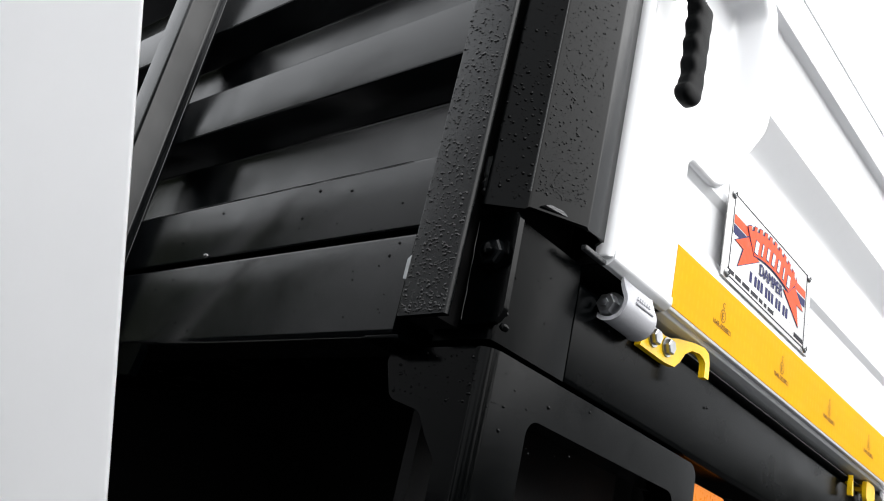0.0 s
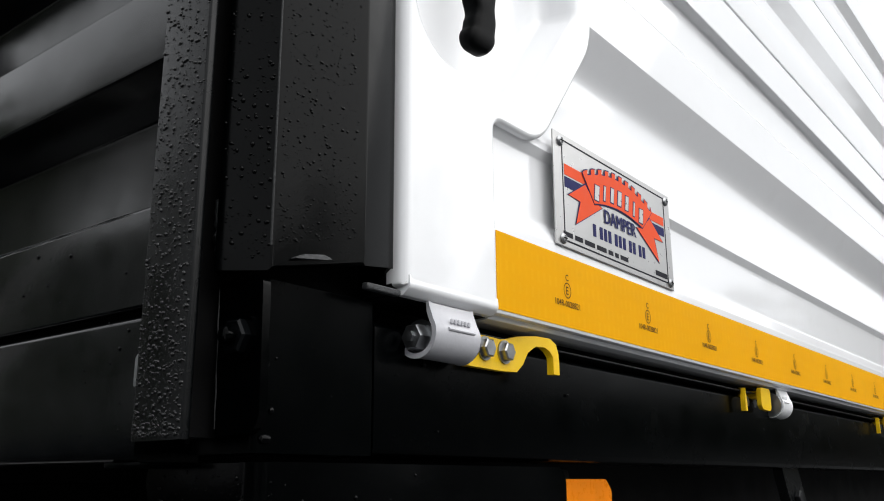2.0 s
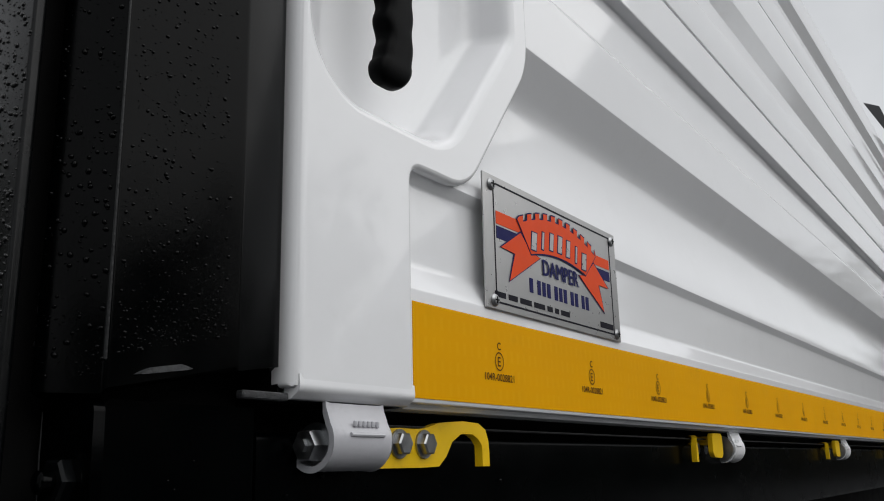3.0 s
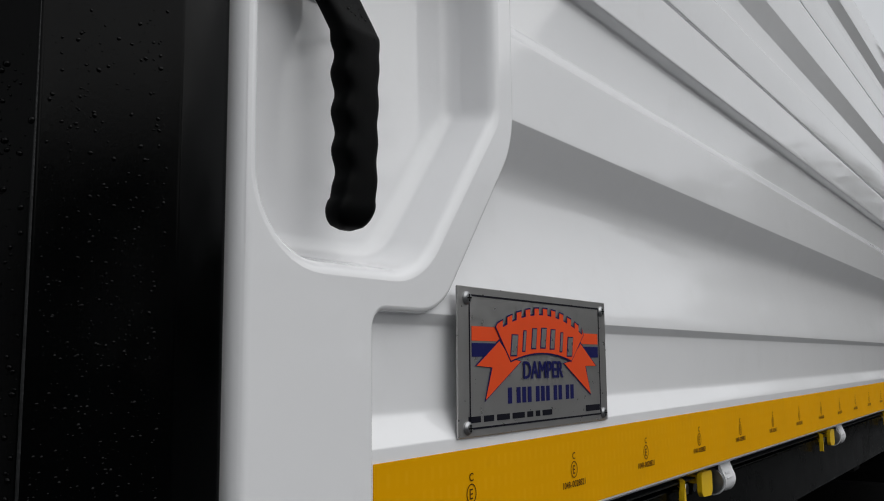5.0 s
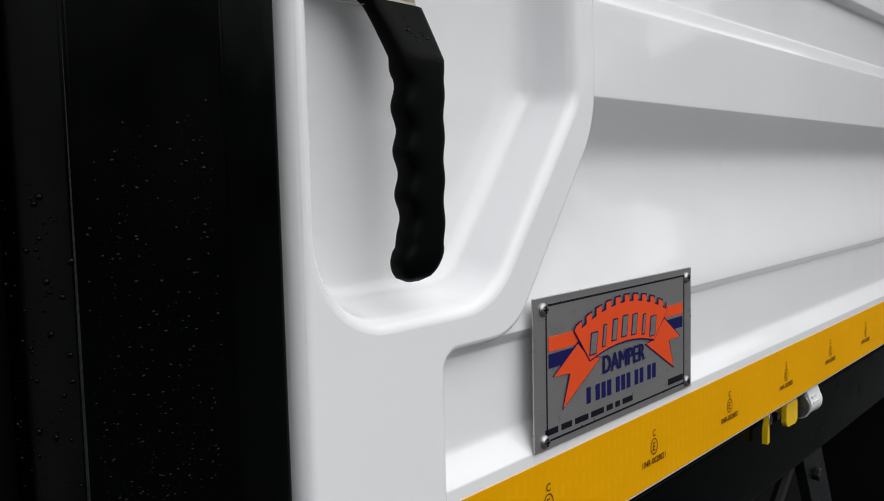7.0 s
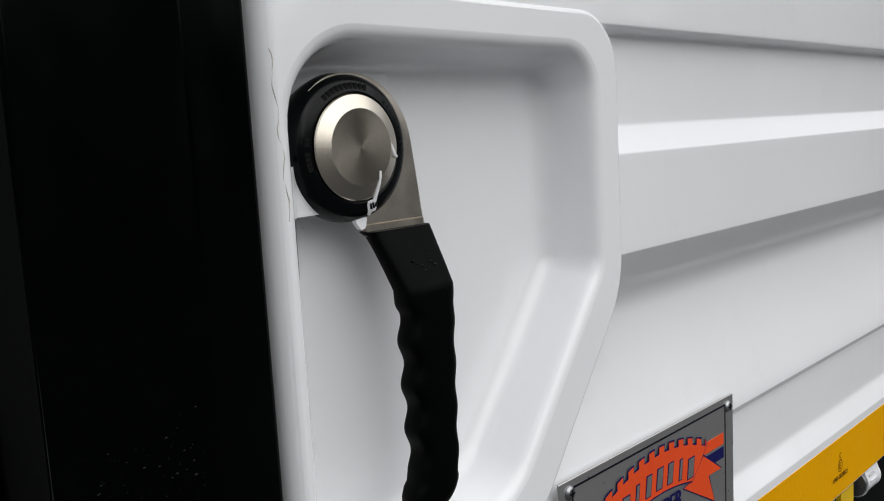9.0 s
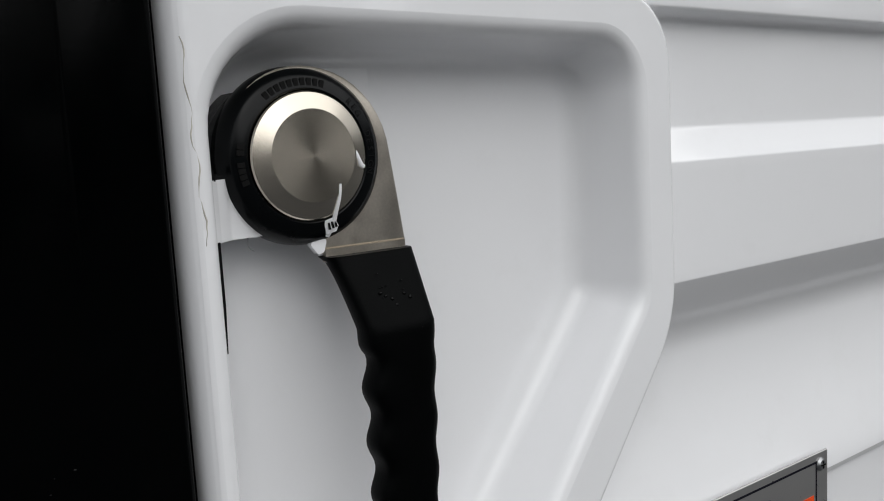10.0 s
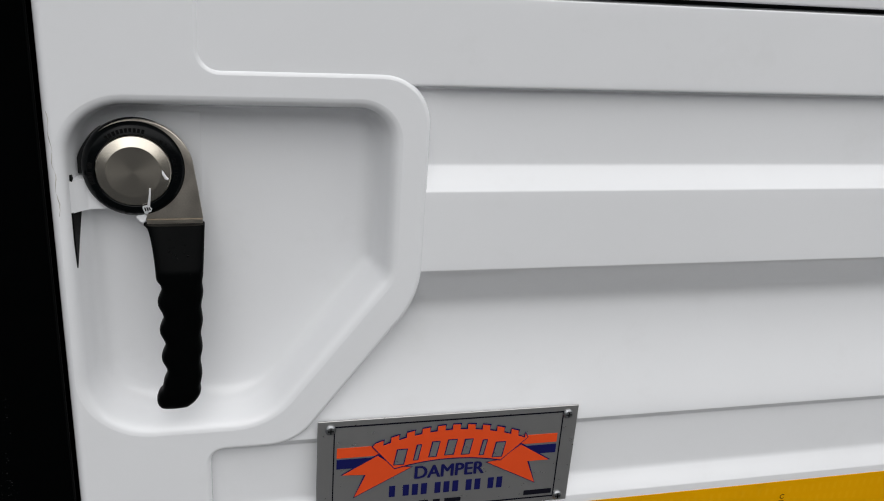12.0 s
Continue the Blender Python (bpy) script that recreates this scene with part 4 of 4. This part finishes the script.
def banner(grow=0.0):
    """Arched banner with notched top."""
    n = 10
    top, low = [], []
    for k in range(n * 4 + 1):
        f = k / (n * 4)
        u = 46 + f * 126
        arch = 79.6 - 12.5 * (2 * f - 1) ** 2
        notch = 0 if (k % 4) in (0, 1) else -4.6
        nxt = 0 if ((k + 1) % 4) in (0, 1) else -4.6
        top.append((u, arch + (3.2 if notch == 0 else -1.4) + grow))
        if nxt != notch and k < n * 4:
            u2 = u + 126 / (n * 4)
            f2 = (k + 1) / (n * 4)
            a2 = 79.6 - 12.5 * (2 * f2 - 1) ** 2
            top.append((u2 + (grow if nxt != 0 else -grow), a2 + (3.2 if notch == 0 else -1.4) + grow))
    for k in range(17):
        f = k / 16
        low.append((152.5 - f * 90, 52.0 - 5.5 * (2 * f - 1) ** 2 - grow))
    return [(44 - grow, 68)] + top + [(174 + grow, 66)] + low


def swell(poly, g):
    c = Vector((sum(p[0] for p in poly) / len(poly), sum(p[1] for p in poly) / len(poly)))
    return [tuple(Vector(p) + (Vector(p) - c).normalized() * g) for p in poly]


for q in (TAIL_L, TAIL_R):
    part("tail_outline", flat([on_plate(swell(q, 1.6))], PY - 0.0003, 0.0002), M_BLUE, plate)
    part("ribbon_tail", flat([on_plate(q)], PY - 0.0005, 0.0002), M_RED, plate)
part("banner_outline", flat([on_plate(banner(1.1))], PY - 0.0007, 0.0002), M_BLUE, plate)
part("banner", flat([on_plate(banner())], PY - 0.0009, 0.0002), M_RED, plate)
# the maker's name stays a row of plain shapes along the arch
dark, light = [], []
for k in range(7):
    f = (k + 0.5) / 7
    u = 60 + f * 97
    v = 62.5 - 7.5 * (2 * f - 1) ** 2
    w = (3.6, 1.3, 2.6, 3.2, 2.8, 1.3, 3.6)[k]
    sk = 1.2
    dark.append(on_plate([(u - w - 0.9 - sk, v - 7.6), (u + w + 0.9 - sk, v - 7.6), (u + w + 0.9 + sk, v + 7.0), (u - w - 0.9 + sk, v + 7.0)]))
    light.append(on_plate([(u - w - sk, v - 6.8), (u + w - sk, v - 6.8), (u + w + sk, v + 6.2), (u - w + sk, v + 6.2)]))
for q, w in zip(dark, light):
    part("name_outline", flat([q], PY - 0.0011, 0.0002), M_BLUE, plate)
    part("name_shape", flat([w], PY - 0.0013, 0.0002), M_ALU, plate)
word = bmesh.new()
for k, (shift, rise) in enumerate(((-0.0005, 0), (-0.0002, 0.0002), (0.0, -0.0002), (0.0002, 0.0002), (0.0005, 0))):
    lettering("DAMPER", 0.0168, PX + 0.1065 + shift, PZ + 0.0345 + rise, PY - 0.0006 - 0.00002 * k, width=0.0572, bm=word)
part("word", word, M_BLUE, plate, "navy printed word")
digits, u = [], 58.5
for group in (1, 3, 3, 2, 2):
    for k in range(group):
        digits.append(bar(u + 0.8, 18.6, u + 5.8, 29.0))
        u += 7.6
    u += 4.0
for q in digits:
    part("number_bar", flat([q], PY, 0.0003), M_BLUE, plate)
rows_ad, u = [], 11.0
for w in (14, 12, 16, 16, 8, 6, 14):
    rows_ad.append(bar(u, 8.6, u + w, 12.4))
    u += w + 4
rows_ad.append(bar(177, 8.2, 202, 12.8))
for q in rows_ad:
    part("address_bar", flat([q], PY, 0.0003), M_BLACK_INK, plate)
for sx, sz in ((PX + 0.0098, PZ + 0.0852), (PX + PW - 0.0088, PZ + 0.0852), (PX + 0.0098, PZ + 0.0057), (PX + PW - 0.0088, PZ + 0.0057)):
    s = part("screw", lathe([(0.0042, 0.0), (0.0042, -0.0008), (0.0030, -0.0021), (0.0005, -0.0025)], (sx, PY, sz), n=24), M_ZINC, plate, "cross-head screw")
    part("screw_cross", flat([[(sx - 0.0022, sz - 0.0004), (sx + 0.0022, sz - 0.0004), (sx + 0.0022, sz + 0.0004), (sx - 0.0022, sz + 0.0004)],
                              [(sx - 0.0004, sz - 0.0022), (sx + 0.0004, sz - 0.0022), (sx + 0.0004, sz + 0.0022), (sx - 0.0004, sz + 0.0022)]], PY - 0.0022, 0.0005), M_CHASSIS, s)

plate.rotation_euler = (0, radians(0.27), 0)

# ---- reflective tape with its approval marks ----
TAPE_Z0, TAPE_Z1 = 1.1505, 1.2050
tape = thing("reflective_tape", "amber reflective tape along the board's lower flange", "tape", at=(2.0, 0, TAPE_Z0))
part("strip", box((0.1045, -0.0005, TAPE_Z0), (LENGTH, 0.0002, TAPE_Z1)), M_TAPE, tape)
for k in range(29):
    mx, ty = 0.1974 + 0.1382 * k, -0.0008
    bm = bmesh.new()
    lettering("C", 0.0070, mx, 1.1858, ty, bold=0.0001, bm=bm)
    lettering("E", 0.0088, mx - 0.0004, 1.1752, ty, bold=0.0001, bm=bm)
    ang = [2 * math.pi * a / 28 for a in range(29)]
    for a, b in zip(ang, ang[1:]):
        v = [bm.verts.new((mx + r * 0.0054 * math.cos(t), ty, 1.1783 + r * 0.0061 * math.sin(t))) for r, t in ((1, a), (1, b), (0.86, b), (0.86, a))]
        bm.faces.new(v)
    lettering("104R-0028821", 0.0066, mx, 1.1658, ty, width=0.0362, bold=0.00008, bm=bm)
    part("approval_mark", bm, M_TAPE_INK, tape)


# ---- hinges and hooks under the board ----
def hinge(x0, mirrored):
    """Hinge sleeve with its bolt, and the yellow hook plate beside it; x0 is the outer end of the sleeve."""
    s = -1 if mirrored else 1

    def X(d):
        return x0 + s * d
    h = thing("board_hinge", "white hinge sleeve with yellow steel hook plate", "hinge", "hinges under the side board", at=(X(0.05), 0.01, 1.125))
    back, reach, sleeve_long = (0.012, 0.012, 0.036) if mirrored else (0.0, 0.015, 0.047)
    zc, yc, r = 1.1265, (0.0185 if mirrored else 0.0118), 0.0146
    prof = [(yc - 0.0090, 1.1448), (yc - 0.0094, 1.1420), (yc - 0.0110, 1.1380)] + [(yc - r * math.sin(radians(a)), zc + r * math.cos(radians(a))) for a in range(56, 250, 10)]
    d0 = 0.0 if mirrored else 0.0095
    sleeve_long += 0.8 * d0
    ends = [d0, d0 + 0.0012, d0 + 0.004, 0.5 * (d0 + sleeve_long), sleeve_long - 0.004, sleeve_long - 0.0012, sleeve_long]
    flare = [0.0006, 0.0004, 0.0001, 0.0, 0.0001, 0.0004, 0.0006]
    sleeve = bmesh.new()
    add_loops(sleeve, [[(X(d), yc + (y - yc) * (1 + f / r), zc + (z - zc) * (1 + f / r)) for y, z in prof] + [(X(d), yc + (y - yc) * 0.82, zc + (z - zc) * 0.82 if z < 1.144 else z) for y, z in prof[::-1]] for d, f in zip(ends, flare)], True, True)
    # the nearest sleeve is greyer than the white of the others
    coat = M_WHITE if mirrored else M_SLEEVE
    sl = part("sleeve", sleeve, coat, h, "thickly painted rolled sleeve")
    part("sleeve_rib", tube([(X(d), yc - r - 0.0001, zc + 0.0030) for d in (d0 + 0.013, d0 + 0.02, sleeve_long - 0.014, sleeve_long - 0.006)], 0.0011, 8), coat, sl)
    for d in (0.0165, 0.0200, 0.0235, 0.0270, 0.0305, 0.0340):
        d += d0
        if d < sleeve_long - 0.008:
            part("raised_mark", box((min(X(d), X(d + 0.0022)), yc - r + 0.0004, zc + 0.0068), (max(X(d), X(d + 0.0022)), yc - r + 0.0018, zc + 0.0100), 0.0004, 1), coat, sl)
    part("pin_head", lathe([(0.0085, 0.006 * s), (0.0085, -0.002 * s), (0.0075, -0.004 * s), (0.0035, -0.0042 * s), (0.0035, -0.0065 * s), (0.001, -0.007 * s)], (X(d0 + 0.001), yc + 0.002, zc - 0.002), "x", 6), M_ZINC, h, "grey hinge pin head")
    part("pin_washer", lathe([(0.0115, 0.004 * s), (0.0115, 0.006 * s)], (X(d0 + 0.001), yc + 0.002, zc - 0.002), "x", 24), M_ZINC, h)
    part("end_washer", lathe([(0.0135, -0.001 * s), (0.0140, 0.0), (0.0135, 0.003 * s), (0.004, 0.004 * s)], (X(sleeve_long), yc, zc), "x", 28), M_ZINC, h)
    # outer and inner edge of the plate and its hooked end, as distances along it and heights
    pairs = [(0.0580, 1.1345, 0.0500, 1.1130), (0.070, 1.1350, 0.070, 1.1130), (0.088, 1.1346, 0.092, 1.1130), (0.098, 1.1362, 0.1045, 1.1135), (0.105, 1.1385, 0.109, 1.1190), (0.112, 1.1392, 0.1127, 1.1275),
             (0.119, 1.1396, 0.1180, 1.1322), (0.1275, 1.1383, 0.1242, 1.1318), (0.1325, 1.1345, 0.1272, 1.1290), (0.1355, 1.1280, 0.1291, 1.1250), (0.1362, 1.1210, 0.1292, 1.1200), (0.1362, 1.1130, 0.1292, 1.1130)]
    hk = bmesh.new()

    def yy(d):
        return 0.0145 + back - 0.0175 * max(0, min(1, (d - 0.098) / 0.032)) ** 1.3
    add_loops(hk, [[(X(a + reach), yy(a), za), (X(c + reach), yy(c), zc_), (X(c + reach), yy(c) + 0.0055, zc_), (X(a + reach), yy(a) + 0.0055, za)] for a, za, c, zc_ in pairs], True, True)
    bmesh.ops.bevel(hk, geom=[e for e in hk.edges if e.calc_face_angle(0) > 1.0], offset=0.0008, segments=2, affect="EDGES")
    hook = part("hook_plate", hk, M_YELLOW, h, "yellow painted hook")
    if mirrored:
        part("hook_tab", prism(fillet([(X(0.066), 1.1420), (X(0.066), 1.1205), (X(0.071), 1.1165), (X(0.094), 1.1175), (X(0.099), 1.1220), (X(0.099), 1.1420)], 0.006, 5, True), "y", 0.008, 0.0130), M_YELLOW, hook)
        part("tab_web", box((min(X(0.074), X(0.092)), 0.012, 1.130), (max(X(0.074), X(0.092)), 0.028, 1.139), 0.001), M_YELLOW, hook)
    for d in (0.0835, 0.1070):
        part("hook_bolt", hexagon((X(d), 0.0145 + back, 1.1262), 0.0066, -0.006), M_ZINC, hook, "hexagon bolt")
        part("bolt_washer", lathe([(0.0082, 0.0), (0.0082, -0.0013), (0.005, -0.0013)], (X(d), 0.0145 + back, 1.1262), n=20), M_ZINC, hook)


hinge(0.0262, False)
for hx in (0.738, 1.358, 1.978, 2.598, 3.218, 3.838):
    hinge(hx, True)


# ---- rain drops on the dark corner ----
def drops(name, label, count, place, smin, smax, seed, water=M_WATER):
    rnd = random.Random(seed)
    bm = bmesh.new()
    for k in range(count):
        q = place(rnd)
        if q is None:
            continue
        p, n = Vector(q[0]), Vector(q[1]).normalized()
        r = smin + (smax - smin) * rnd.random() ** 3.2
        u = n.orthogonal().normalized()
        w = n.cross(u)
        st = rnd.uniform(0.85, 1.35)
        prev = None
        down = Vector((0, 0, -1))
        rings = []
        for j, (rr, h) in enumerate(((1.0, -0.05), (0.92, 0.32), (0.62, 0.60))):
            rings.append([bm.verts.new(p + (u * math.cos(t) + w * math.sin(t)) * r * rr * (1 + 0.12 * math.sin(2 * t + k)) + down * (st - 1) * r * rr * max(0, -(u * math.cos(t) + w * math.sin(t)).z * -1) + n * r * h)
                          for t in [2 * math.pi * a / 9 for a in range(9)]])
        top = bm.verts.new(p + n * r * 0.70)
        for a, b in zip(rings, rings[1:]):
            for i in range(9):
                bm.faces.new((a[i], a[(i + 1) % 9], b[(i + 1) % 9], b[i]))
        for i in range(9):
            bm.faces.new((rings[-1][i], rings[-1][(i + 1) % 9], top))
    ob = solid(name, bm, water, label, "raindrops", kind="stuff", sharp=60)
    return ob


drops("raindrops", "clear raindrops beading on the dark post", 2600,
      lambda r: (((-0.1107 + 0.0015 * (q := r.random()), 0.0355 + 0.0415 * q, 1.062 + 0.40 * r.random() ** 1.5), (-1, -0.04, 0))), 0.00035, 0.0014, 3, M_BEAD)
drops("raindrops", "clear raindrops beading on the corner pillar", 1000,
      lambda r: (((-0.080 + 0.05 * (q := r.random()), 0.0070 - 0.0066 * q - 0.0001, 1.158 + 0.012 * q + 0.24 * r.random() ** 1.5)), (-0.13, -1, 0)), 0.00025, 0.0010, 4)
drops("raindrops", "clear raindrops on the pillar's front fold", 380,
      lambda r: ((-0.0842 - 0.0118 * (q := r.random()), 0.0088 + 0.0274 * q, 1.150 + 0.23 * r.random() ** 1.15), (-0.92, -0.38, 0)), 0.0003, 0.0014, 5)
drops("raindrops", "clear raindrops on the corner bracket", 80,
      lambda r: ((-0.0786, 0.026 + 0.07 * r.random() ** 1.2, 1.046 - 0.035 * r.random()), (-1, 0, 0)), 0.0004, 0.0013, 6)
drops("raindrops", "clear raindrops on the bracket's side", 30,
      lambda r: ((-0.070 + 0.12 * r.random() ** 2, 0.0194, 1.046 - 0.05 * r.random()), (0, -1, 0)), 0.0004, 0.0014, 7)
drops("raindrops", "one large raindrop hanging from the headboard's crease", 1,
      lambda r: ((-0.1004, 0.352, 1.1345), (-1, -0.2, 0.3)), 0.0030, 0.0030, 12, M_DROP)
drops("raindrops", "a few raindrops on the side rail", 22,
      lambda r: ((-0.075 + 0.9 * r.random() ** 2, 0.0199, 1.06 + 0.06 * r.random()), (0, -1, 0)), 0.0006, 0.0018, 8)
drops("raindrops", "a few raindrops on the headboard's lower sheet", 70,
      lambda r: ((-0.1001, 0.10 + 0.42 * r.random(), 1.06 + 0.12 * r.random()), (-1, 0, 0)), 0.0005, 0.0014, 9)
drops("raindrops", "raindrops on the shoulder of the black grip", 34,
      lambda r: ((0.080 + 0.015 * r.random(), 0.0012 - 0.010 * (q := r.random()), 1.454 - 0.022 * q), (0, -1, 0.6)), 0.0003, 0.0009, 11)
